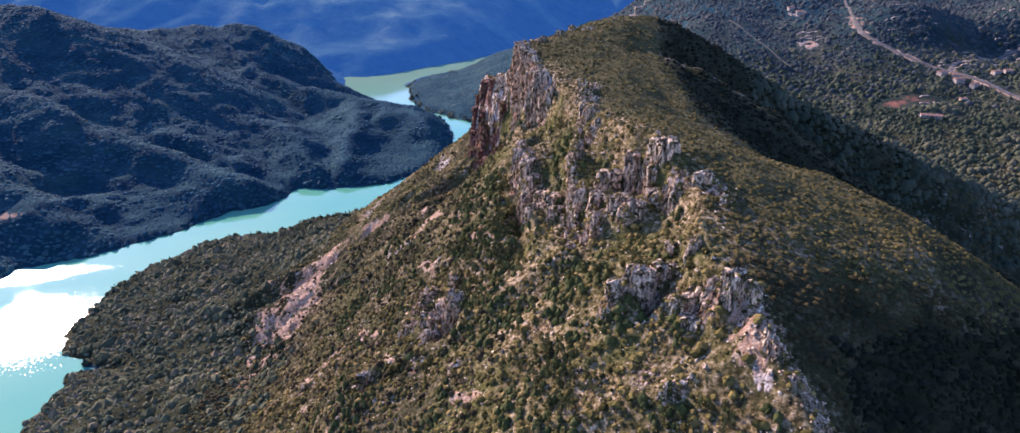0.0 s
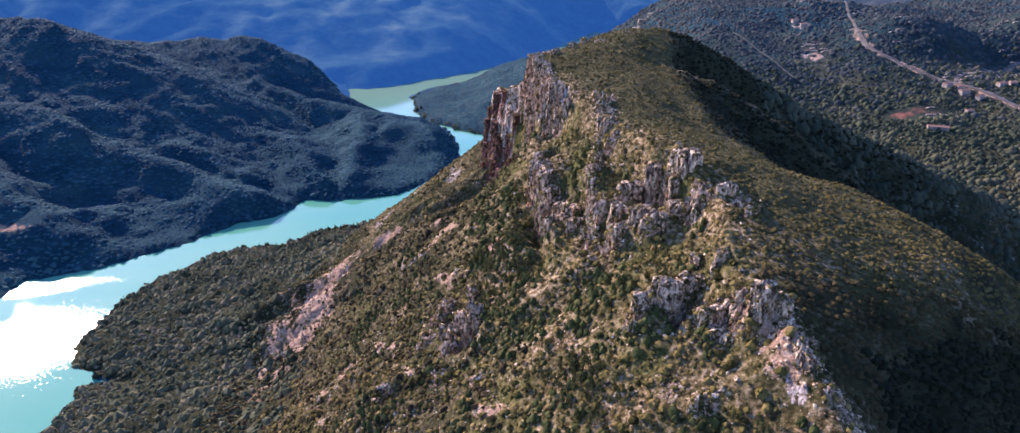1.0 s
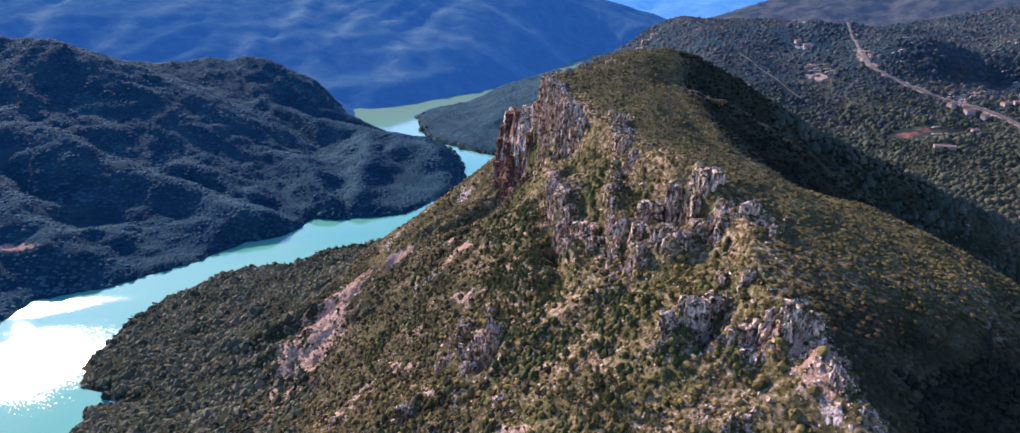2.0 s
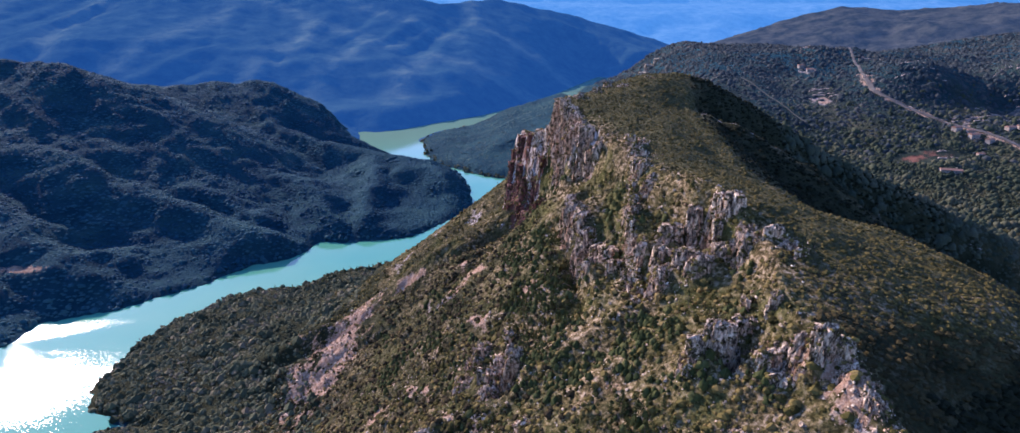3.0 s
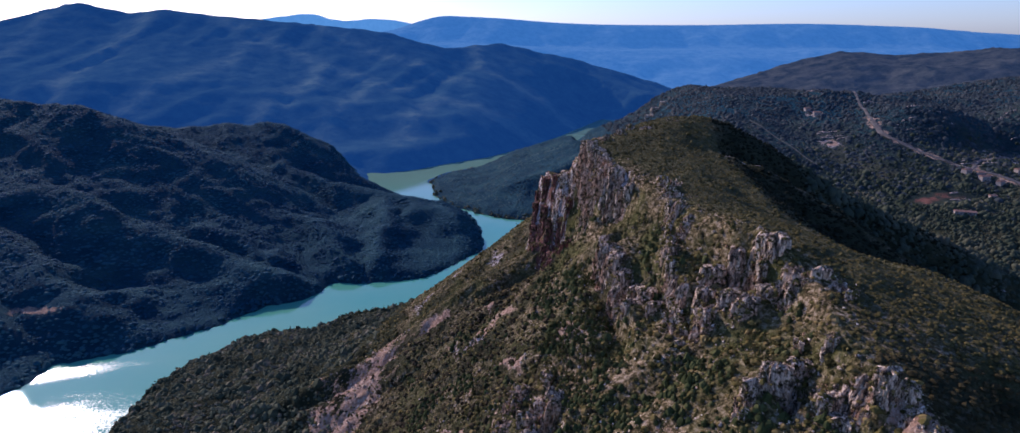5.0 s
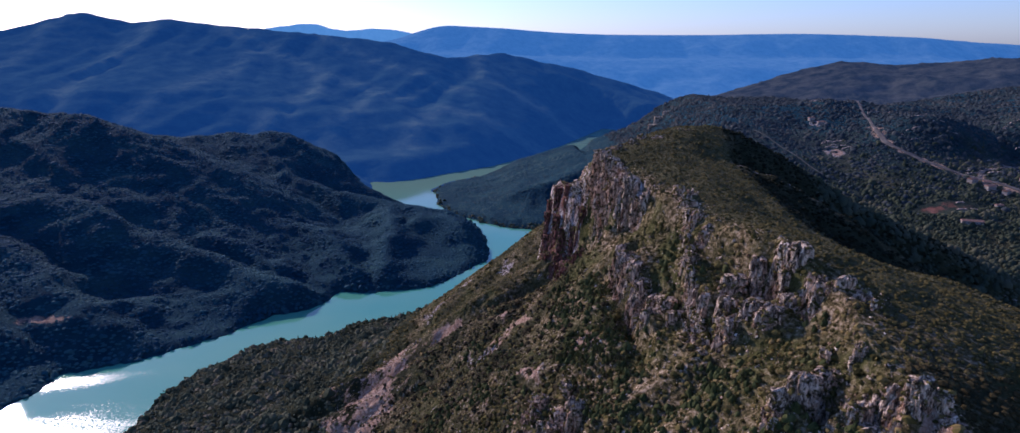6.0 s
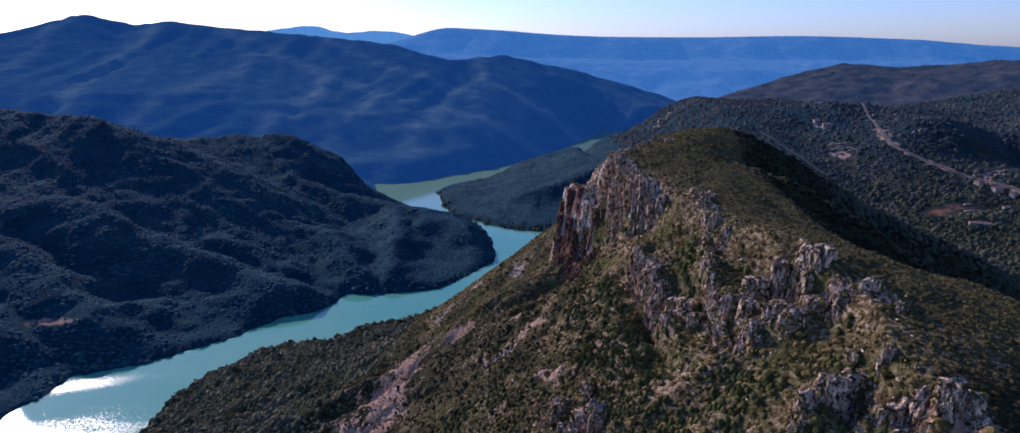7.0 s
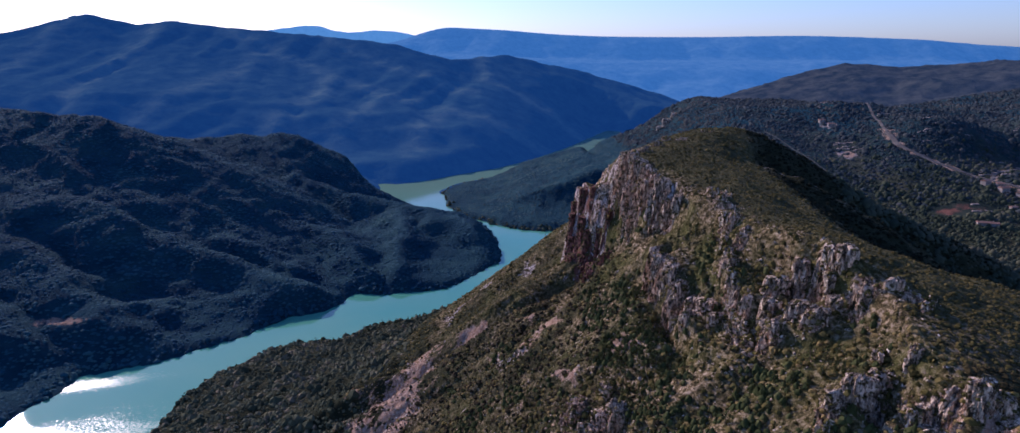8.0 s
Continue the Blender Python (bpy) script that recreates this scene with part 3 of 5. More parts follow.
def plain(name, colour, rough=0.9, scale=0.5, vary=0.35):
    m, nt, b = nodes_of(name)
    n = noise_tex(nt, coords(nt), scale, 5, 0.65)
    lo, hi = tuple(c * (1 - vary) for c in colour), tuple(min(1, c * (1 + vary)) for c in colour)
    nt.links.new(ramp(nt, n, [(0.35, lo), (0.65, hi)]), b.inputs["Base Color"])
    b.inputs["Roughness"].default_value = rough
    bump(nt, b, n, 0.4, 0.1)
    return m


GROUND = ground_material()
WATER = water_material()
LIMESTONE = rock_material("limestone", (1.10, 0.95, 0.73))
RED_ROCK = rock_material("red_rock", (0.42, 0.225, 0.19))
SCRUB = leaf_material("scrub_leaves", [(0.26, (0.031, 0.029, 0.009)), (0.42, (0.085, 0.075, 0.022)), (0.56, (0.164, 0.132, 0.040)), (0.72, (0.290, 0.207, 0.080))], 0.06, 0.36, 0.26)
GREEN_SCRUB = leaf_material("heath_leaves", [(0.28, (0.034, 0.030, 0.010)), (0.44, (0.078, 0.066, 0.021)), (0.56, (0.112, 0.091, 0.030)), (0.72, (0.148, 0.116, 0.042))], 0.05, 0.14, 0.2)
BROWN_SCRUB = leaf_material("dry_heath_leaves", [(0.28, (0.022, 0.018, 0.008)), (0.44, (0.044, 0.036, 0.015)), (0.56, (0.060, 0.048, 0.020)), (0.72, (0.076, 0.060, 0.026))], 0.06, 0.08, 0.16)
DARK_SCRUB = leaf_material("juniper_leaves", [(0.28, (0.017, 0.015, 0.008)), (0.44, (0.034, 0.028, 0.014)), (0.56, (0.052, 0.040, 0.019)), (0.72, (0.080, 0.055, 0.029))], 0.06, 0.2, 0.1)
# near-black leaves: the deep shade of the flanks put into the colour
SHADE_SCRUB = leaf_material("shade_scrub_leaves", [(0.28, (0.007, 0.009, 0.005)), (0.5, (0.014, 0.016, 0.008)), (0.72, (0.026, 0.026, 0.013))], 0.05, 0.15, 0.04)
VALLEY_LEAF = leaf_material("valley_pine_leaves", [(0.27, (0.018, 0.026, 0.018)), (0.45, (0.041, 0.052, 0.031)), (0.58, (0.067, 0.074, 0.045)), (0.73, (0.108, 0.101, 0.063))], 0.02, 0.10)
PINE = leaf_material("pine_needles", [(0.25, (0.030, 0.038, 0.013)), (0.5, (0.064, 0.074, 0.024)), (0.75, (0.120, 0.118, 0.040))], 0.3, 0.35, 0.15)
PALE_STONE = rock_material("pale_stone", (1.24, 1.14, 0.92))
PALE_TRACK = plain("pale_track", (0.082, 0.071, 0.060), 0.95, 0.12, 0.5)
DIM_TRACK = plain("dim_track", (0.048, 0.048, 0.040), 0.95, 0.1)
BARK = plain("bark", (0.10, 0.075, 0.055), 0.95, 3.0)
WALL_PAINT = plain("house_wall", (0.26, 0.225, 0.19), 0.9, 0.8, 0.25)
TILES = plain("roof_tiles", (0.22, 0.12, 0.08), 0.9, 1.2, 0.3)
SHUTTER = plain("shutter_wood", (0.12, 0.085, 0.06), 0.8, 2.0, 0.3)
DARK_PANE = plain("dark_pane", (0.03, 0.035, 0.04), 0.3, 0.5, 0.2)
# far leaf colours lifted towards blue-grey, with the valley haze mixed in
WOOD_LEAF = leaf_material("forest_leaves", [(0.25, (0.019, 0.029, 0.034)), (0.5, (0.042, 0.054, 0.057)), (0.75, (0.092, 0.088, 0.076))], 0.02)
SHELF_LEAF = leaf_material("lakeside_leaves", [(0.30, (0.026, 0.034, 0.019)), (0.45, (0.064, 0.074, 0.040)), (0.57, (0.106, 0.110, 0.060)), (0.72, (0.172, 0.140, 0.088))], 0.022, 0.30)
# both pines shifted to blue: distance haze painted into the leaf colour
HAZE_PINE = leaf_material("haze_tinted_pine", [(0.28, (0.012, 0.042, 0.068)), (0.45, (0.020, 0.062, 0.090)), (0.56, (0.033, 0.088, 0.106)), (0.72, (0.058, 0.125, 0.120))], 0.012, 0.12)
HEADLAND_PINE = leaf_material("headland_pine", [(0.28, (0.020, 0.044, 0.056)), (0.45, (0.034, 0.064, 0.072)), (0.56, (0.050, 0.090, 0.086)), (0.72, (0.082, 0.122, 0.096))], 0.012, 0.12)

# ---- the ground: one sheet, finer on the ridge ----
gx = spaced([(-4700, 160), (-1700, 40), (-900, 9), (-330, 4.0), (-110, 2.4), (-65, 1.45), (90, 1.45), (190, 2.8), (330, 5), (900, 10), (1700, 40), (4700, 160), (4701, 0)])
gy = spaced([(-450, 40), (60, 4), (115, 1.5), (430, 1.5), (470, 2.2), (520, 3.0), (640, 5), (1000, 8), (1600, 12), (2800, 26), (4850, 50), (4851, 0)])
GX, GY = np.meshgrid(gx, gy)
GZ, GSD = height(GX, GY)[:2]
slope_y, slope_x = np.gradient(GZ, gy, gx)
grade = np.hypot(slope_x, slope_y)
near = (1 - step(520, 700, GY))
crag_noise = ridged(GX / 7.0, GY / 7.0, 3)
GZ = GZ + near * np.clip(grade - 0.8, 0, 1.4) * (1.5 * crag_noise + 2.2 * ridged(GX / 3.4 + 0.4 * perlin(GX / 5, GY / 5), GY / 3.4, 3) - 1.2) + near * 0.35 * fbm(GX / 3.1, GY / 3.1, 2) * (GSD > 4)
# bare stone: the cliffs, the crest and patches of the lake side
def spot(cx, cy, rx, ry, turn=0.0):
    c, s = math.cos(radians(turn)), math.sin(radians(turn))
    u, v = (GX - cx) * c + (GY - cy) * s, (GY - cy) * c - (GX - cx) * s
    return np.exp(-(u / rx) ** 2 - (v / ry) ** 2)


ROAD = [(612, 1330), (568, 1200), (530, 1095), (497, 990), (491, 935), (506, 900), (523, 866), (542, 832), (559, 798), (575, 745), (586, 690)]
SIDE_TRACK = [(332, 1040), (341, 990), (354, 915), (364, 862)]
BRANCH_ROAD = [(545, 828), (569, 854), (604, 870), (650, 900), (700, 922)]


def beside(line, width):
    """One on a line, falling to nothing at some widths from it."""
    near = np.full(GX.shape, 1e9)
    for (ax, ay), (bx, by) in zip(line, line[1:]):
        t = np.clip(((GX - ax) * (bx - ax) + (GY - ay) * (by - ay)) / ((bx - ax) ** 2 + (by - ay) ** 2), 0, 1)
        near = np.minimum(near, np.hypot(GX - ax - t * (bx - ax), GY - ay - t * (by - ay)))
    return np.exp(-(near / width) ** 2)


patch = fbm(GX / 22, GY / 22, 4)
edge = lerp_at(GY, RIDGE, 1)
crest_line = np.exp(-((GX - edge + 2) / 9) ** 2) * step(90, 140, GY) * (1 - step(235, 270, GY))
lake_side = GX < edge + 6
broken = step(-0.25, 0.25, fbm(GX / 8, GY / 8, 3))
bare = np.clip((1.1 * step(1.15, 1.8, grade) + 0.45 * crest_line * (1 - 0.7 * step(185, 205, GY))) * (0.35 + 0.65 * broken) + 0.7 * step(0.0, 0.5, patch) * step(0.4, 0.6, grade) * lake_side, 0, 1) * near
cragged = np.zeros(GX.shape)
for cx, cy, cw, ch in SUMMIT_CRAGS + WALL_CRAGS + LOW_CRAGS:
    i0, i1 = np.searchsorted(gx, (cx - 3 * cw, cx + 3 * cw))
    j0, j1 = np.searchsorted(gy, (cy - 3 * cw, cy + 3 * cw))
    cut = (slice(j0, j1), slice(i0, i1))
    cragged[cut] = np.maximum(cragged[cut], np.exp(-((GX[cut] - cx) ** 2 + (GY[cut] - cy) ** 2) / (1.1 * cw) ** 2))
bare = np.where((GY > 150) & (GY < 350) & lake_side, bare * (0.3 + 0.7 * cragged), bare)
bare = np.maximum(bare, 0.75 * cragged * broken)
bare = np.maximum(bare, 0.5 * step(0.8, 1.3, grade) * (1 - near) * (GX > -200))
bare = np.maximum(bare, 1.1 * np.maximum(spot(412, 938, 25, 22), np.maximum(spot(444, 1072, 20, 24), spot(640, 862, 45, 10, 15))) * (0.7 + fbm(GX / 9, GY / 9, 3)))
bare = bare * (1 - 0.7 * np.clip(1.5 * spot(-66, 430, 34, 34), 0, 1))
# rocky ribs and dry gullies that run down the lake side
streak = ridged((GY + 0.35 * GX) / 21 + 0.5 * perlin(GX / 30, GY / 30), GX / 130, 3)
ribbed = step(0.62, 0.95, streak) * step(8, 30, edge - GX) * step(25, 40, GZ) * (GY < 470)
bare = np.maximum(bare, 0.62 * ribbed * (0.6 + fbm(GX / 6, GY / 6, 3)))
bare = np.where((GY < 330) & (GX > edge + 22), 0, bare)
bare = np.clip(bare, 0, 1) * (1 - 0.95 * np.clip(1.4 * spot(-165, 405, 48, 80), 0, 1))
scar = spot(-149, 403, 30, 64, -24) * (1.02 + 0.8 * patch + 1.3 * fbm((GX + 0.4 * GY) / 12, GY / 30, 3) + 1.0 * fbm(GX / 3.5, GY / 3.5, 2))
scar = np.maximum(scar, 1.0 * spot(-498, 588, 34, 7, 0) * (0.8 + 1.2 * fbm(GX / 9, GY / 5, 3)))
# bare earth between the bushes low on the lake side
scar = np.maximum(scar, 0.72 * step(0.18, 0.5, fbm((GX + 0.4 * GY) / 17 + 4, GY / 34, 3)) * step(35, 60, edge - GX) * (GY > 150) * (GY < 480) * step(28, 40, GZ))
scar = np.maximum(scar, np.maximum(1.15 * spot(69, 155, 7.5, 14, 15), 0.95 * spot(78, 134, 2.6, 18, 4)) * (0.7 + patch + 1.5 * fbm(GX / 2.6, GY / 2.6, 2)))
verge = np.maximum(beside(ROAD, 15) * (GY < 1020), 0.85 * beside(BRANCH_ROAD, 12)) * (0.75 + 0.9 * fbm(GX / 11, GY / 11, 3))
scar = np.maximum(scar, 0.80 * verge)
# pale stone strip along the spur, in place of sunlight on its crest
spur_line = np.exp(-((GY - np.interp(GX, [p[0] for p in SPUR_RIGHT], [p[1] for p in SPUR_RIGHT])) / 7.5) ** 2) * (GX > 100) * (GX < 230)
bare = np.maximum(bare, 0.70 * spur_line * (0.75 + 0.8 * fbm(GX / 7, GY / 7, 3)))
scar = np.maximum(scar, 1.2 * np.maximum(spot(414, 936, 22, 20), spot(544, 800, 24, 22)) * (0.55 + 1.1 * fbm(GX / 8, GY / 8, 2)))
red = np.maximum(spot(455, 742, 34, 16, 10) * (0.62 + 1.2 * patch + 0.5 * fbm(GX / 14, GY / 7, 2)), 1.15 * spot(-20, 440, 11, 26) * (grade > 0.6) * (0.6 + 1.2 * fbm(GX / 5, GY / 9, 3)))
wood = np.clip(step(560, 700, GY) + step(120, 190, -GX) + 0.8 * step(2, 16, GX - edge) * (1 - 0.85 * step(165, 215, GY) * (1 - step(470, 520, GY)) * (GX < lerp_at(GY, RIDGE, 3) + 14)) + 0.35 * step(-0.1, 0.3, -patch), 0, 1)
clearing = step(0.0, 0.35, fbm(GX / 120 + 3, GY / 120, 4)) * step(200, 350, GX) * step(480, 620, GY)
# flanks in shade, where the ground colour is darkened to match
flank_shade = np.where(GY > 250, (1 - spur_line) * step(8, 26, GX - lerp_at(GY, RIDGE, 3) + 6 * patch) * (GX < 330) * step(310, 330, GY) * (GY < 640),
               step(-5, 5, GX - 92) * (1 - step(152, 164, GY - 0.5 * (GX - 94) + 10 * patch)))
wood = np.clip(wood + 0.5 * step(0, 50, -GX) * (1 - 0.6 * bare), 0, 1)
wood = np.maximum(wood, flank_shade) * (1 - 0.2 * clearing) * (1 - 0.8 * spot(100, 275, 32, 55) * (GX > edge + 8))
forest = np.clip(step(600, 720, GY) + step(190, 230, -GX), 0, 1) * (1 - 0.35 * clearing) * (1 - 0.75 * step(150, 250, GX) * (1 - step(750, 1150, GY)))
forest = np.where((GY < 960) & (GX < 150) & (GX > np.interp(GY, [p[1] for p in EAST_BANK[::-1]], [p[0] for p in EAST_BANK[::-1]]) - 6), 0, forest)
turf = step(4, 14, GX - edge) * step(180, 225, GY) * (1 - step(480, 540, GY)) * (1 - step(5, 30, GX - lerp_at(GY, RIDGE, 3)))
low_wall = (GZ < lerp_at(GY, RIDGE, 2) - 22 + 10 * patch) & (GY > 335) & (GY < 414) & (GX > -6)
bare = np.where(low_wall, 0.3 * bare, bare)
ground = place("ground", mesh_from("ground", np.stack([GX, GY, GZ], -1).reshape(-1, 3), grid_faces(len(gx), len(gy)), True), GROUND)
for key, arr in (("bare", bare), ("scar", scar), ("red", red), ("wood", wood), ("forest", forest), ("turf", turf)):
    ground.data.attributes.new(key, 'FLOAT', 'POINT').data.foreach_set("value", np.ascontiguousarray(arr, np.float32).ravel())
tagged(ground, "scrub-covered limestone hills and valley around the lake", "ground", kind="structure")

water = place("water", mesh_from("water", [(-700, -450, 0), (450, -450, 0), (450, 2700, 0), (-700, 2700, 0)], [(0, 1, 2, 3)]), WATER)
tagged(water, "turquoise lake water with a sun glint", "water", kind="structure")


def ground_at(x, y):
    """Height and slope of the sheet at arrays of places."""
    i = np.clip(np.searchsorted(gx, x) - 1, 0, len(gx) - 2)
    j = np.clip(np.searchsorted(gy, y) - 1, 0, len(gy) - 2)
    u, v = (x - gx[i]) / (gx[i + 1] - gx[i]), (y - gy[j]) / (gy[j + 1] - gy[j])

    def at(a):
        return (a[j, i] * (1 - u) + a[j, i + 1] * u) * (1 - v) + (a[j + 1, i] * (1 - u) + a[j + 1, i + 1] * u) * v
    return at(GZ), at(grade), at(GSD), at(bare), at(scar)


def distant_material(name, low, high, haze_glow, relief=5.0, meadow=None):
    """Far wooded mountains of the backdrop; a blue glow of the surface stands in for haze."""
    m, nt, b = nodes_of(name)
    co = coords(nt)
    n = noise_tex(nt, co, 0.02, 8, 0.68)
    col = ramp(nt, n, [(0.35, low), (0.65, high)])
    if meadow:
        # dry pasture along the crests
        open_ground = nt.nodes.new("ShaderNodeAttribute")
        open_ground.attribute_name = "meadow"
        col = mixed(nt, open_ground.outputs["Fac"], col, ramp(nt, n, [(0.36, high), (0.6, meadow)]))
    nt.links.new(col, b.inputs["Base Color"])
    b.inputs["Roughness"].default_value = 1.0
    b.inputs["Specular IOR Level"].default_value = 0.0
    # haze painted as emission, the slopes give off no light themselves
    b.inputs["Emission Color"].default_value = (*haze_glow, 1)
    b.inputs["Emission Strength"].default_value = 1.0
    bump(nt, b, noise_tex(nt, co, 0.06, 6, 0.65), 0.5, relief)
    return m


# ---- the backdrop: the range behind the lake and the tableland on the horizon ----
def backdrop(name, fn, xs, ys, material, label, floor, pastures=()):
    X, Y = np.meshgrid(xs, ys)
    Z = np.maximum(fn(X, Y), floor)
    ob = place(name, mesh_from(name, np.stack([X, Y, Z], -1).reshape(-1, 3), grid_faces(len(xs), len(ys)), True), material)
    if pastures:
        grass = np.zeros(X.shape)
        wx, wy = X + 16 * fbm(X / 160, Y / 160, 3), Y + 16 * fbm(X / 160 + 5, Y / 160, 3)
        for line in pastures:
            for (ax, ay, az), (bx, by, bz) in zip(line, line[1:]):
                t = np.clip(((wx - ax) * (bx - ax) + (wy - ay) * (by - ay)) / ((bx - ax) ** 2 + (by - ay) ** 2), 0, 1)
                off = np.hypot(wx - ax - t * (bx - ax), wy - ay - t * (by - ay))
                grass = np.maximum(grass, np.exp(-(off / 34) ** 2))
        grass = np.clip(grass * (0.85 + 0.7 * fbm(X / 70, Y / 70, 3)), 0, 1)
        layer = ob.data.attributes.new("meadow", 'FLOAT', 'POINT')
        layer.data.foreach_set("value", grass.ravel().astype(np.float32))
    return tagged(ob, label, "mountains", kind="structure")


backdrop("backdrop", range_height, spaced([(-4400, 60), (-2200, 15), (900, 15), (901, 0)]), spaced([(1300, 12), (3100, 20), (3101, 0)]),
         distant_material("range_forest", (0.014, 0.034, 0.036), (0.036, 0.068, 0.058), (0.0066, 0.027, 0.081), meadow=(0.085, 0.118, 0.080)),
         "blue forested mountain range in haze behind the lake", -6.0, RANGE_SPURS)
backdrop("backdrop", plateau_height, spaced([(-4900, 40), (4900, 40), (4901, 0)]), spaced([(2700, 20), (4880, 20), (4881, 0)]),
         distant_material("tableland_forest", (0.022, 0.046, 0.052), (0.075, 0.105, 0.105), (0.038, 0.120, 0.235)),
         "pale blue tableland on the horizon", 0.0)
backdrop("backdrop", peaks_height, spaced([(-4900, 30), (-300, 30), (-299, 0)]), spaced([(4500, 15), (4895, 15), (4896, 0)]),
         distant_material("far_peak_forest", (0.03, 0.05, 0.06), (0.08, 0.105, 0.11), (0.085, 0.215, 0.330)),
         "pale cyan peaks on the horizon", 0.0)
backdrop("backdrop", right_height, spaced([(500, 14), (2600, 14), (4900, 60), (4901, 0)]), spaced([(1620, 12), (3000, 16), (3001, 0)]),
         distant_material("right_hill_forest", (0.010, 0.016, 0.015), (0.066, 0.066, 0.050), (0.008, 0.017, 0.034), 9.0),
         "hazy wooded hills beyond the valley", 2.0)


# ---- vegetation that nobody could count ----
def clump(rng, sides, leaves, tall=0.85):
    """A bush of radius 1: an uneven dome and tufts of leaves that stick out of it."""
    v = []
    for r, z in ((0.92, 0.0), (0.80, 0.52)):
        for k in range(sides):
            a = 2 * np.pi * (k + 0.5 * (z > 0)) / sides + rng.uniform(-0.25, 0.25)
            q = r * rng.uniform(0.75, 1.2)
            v.append((q * np.cos(a), q * np.sin(a), z + rng.uniform(-0.15, 0.18)))
    v.append((rng.uniform(-0.2, 0.2), rng.uniform(-0.2, 0.2), 1.0))
    tris = []
    for k in range(sides):
        n = (k + 1) % sides
        tris += [(k, n, sides + k), (n, sides + n, sides + k), (sides + k, sides + n, 2 * sides)]
    v, n = [np.array(v)], 2 * sides + 1
    for k in range(leaves):
        a, h = rng.uniform(0, 2 * np.pi), rng.uniform(0.1, 1.0)
        d = np.array([np.cos(a) * np.sqrt(1 - h * h), np.sin(a) * np.sqrt(1 - h * h), h])
        v.append(d * rng.uniform(0.8, 1.12) + rng.normal(0, rng.uniform(0.14, 0.26), (3, 3)))
        tris.append((n, n + 1, n + 2))
        n += 3
    v = np.concatenate(v)
    v[:, 2] = v[:, 2] * tall
    return v, np.array(tris)


def scatter(name, xs, ys, zs, radii, shapes, material, label, category, rng, stretch=None, smooth=False, sink=0.15):
    """All clumps of one wood as one mesh."""
    vs, fs, n = [], [], 0
    kind = rng.randint(0, len(shapes), len(xs))
    turn = rng.uniform(0, 2 * np.pi, len(xs))
    tall = rng.uniform(0.75, 1.35, len(xs)) if stretch is None else stretch
    for k, (v, f) in enumerate(shapes):
        idx = np.nonzero(kind == k)[0]
        if not len(idx):
            continue
        c, s, r = np.cos(turn[idx])[:, None], np.sin(turn[idx])[:, None], radii[idx][:, None]
        p = np.empty((len(idx), len(v), 3), np.float32)
        p[..., 0] = xs[idx][:, None] + r * (c * v[:, 0] - s * v[:, 1])
        p[..., 1] = ys[idx][:, None] + r * (s * v[:, 0] + c * v[:, 1])
        p[..., 2] = zs[idx][:, None] + r * tall[idx][:, None] * v[:, 2] - sink * r
        vs.append(p.reshape(-1, 3))
        fs.append((f[None] + (np.arange(len(idx)) * len(v))[:, None, None] + n).reshape(-1, 3))
        n += len(idx) * len(v)
    ob = place(name, mesh_from(name, np.concatenate(vs), np.concatenate(fs), smooth), material)
    return tagged(ob, label, category, kind="stuff")


def jittered(rng, x0, x1, y0, y1, cell):
    x, y = np.meshgrid(np.arange(x0, x1, cell), np.arange(y0, y1, cell))
    x, y = x.ravel(), y.ravel()
    return x + rng.uniform(-0.55, 0.55, x.shape) * cell, y + rng.uniform(-0.55, 0.55, x.shape) * cell


rng = np.random.RandomState(11)
FULL = [clump(rng, 5, 7) for k in range(10)]
LIGHT = [clump(rng, 5, 3) for k in range(10)]
FAR = [clump(rng, 4, 1, 0.85) for k in range(14)]
MID = [clump(rng, 5, 4) for k in range(10)]



def along(line, every):
    """Points at even steps on a smooth line through the plan's points."""
    p = np.array(line, float)
    s = np.concatenate([[0], np.cumsum(np.hypot(*np.diff(p, axis=0).T))])
    q = np.arange(0, s[-1], every)
    return lerp_at(q, list(zip(s, p[:, 0])), 1), lerp_at(q, list(zip(s, p[:, 1])), 1)


def clear_of(x, y, line, gap):
    px, py = along(line, gap * 0.7)
    ok = np.ones(x.shape, bool)
    for a, b in zip(px, py):
        ok &= (x - a) ** 2 + (y - b) ** 2 > gap * gap
    return ok


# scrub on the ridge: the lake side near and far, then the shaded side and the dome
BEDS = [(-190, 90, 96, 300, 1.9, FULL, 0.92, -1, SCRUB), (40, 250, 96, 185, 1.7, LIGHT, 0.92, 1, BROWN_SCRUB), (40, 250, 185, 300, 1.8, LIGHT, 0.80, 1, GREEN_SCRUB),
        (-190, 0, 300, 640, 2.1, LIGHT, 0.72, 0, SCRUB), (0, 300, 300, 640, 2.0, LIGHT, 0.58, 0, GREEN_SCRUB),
        (-190, 10, 120, 420, 2.5, LIGHT, 1.0, 0, DARK_SCRUB), (80, 250, 96, 205, 1.6, LIGHT, 1.15, 1, SHADE_SCRUB), (90, 300, 320, 640, 2.6, LIGHT, 1.1, 0, SHADE_SCRUB)]
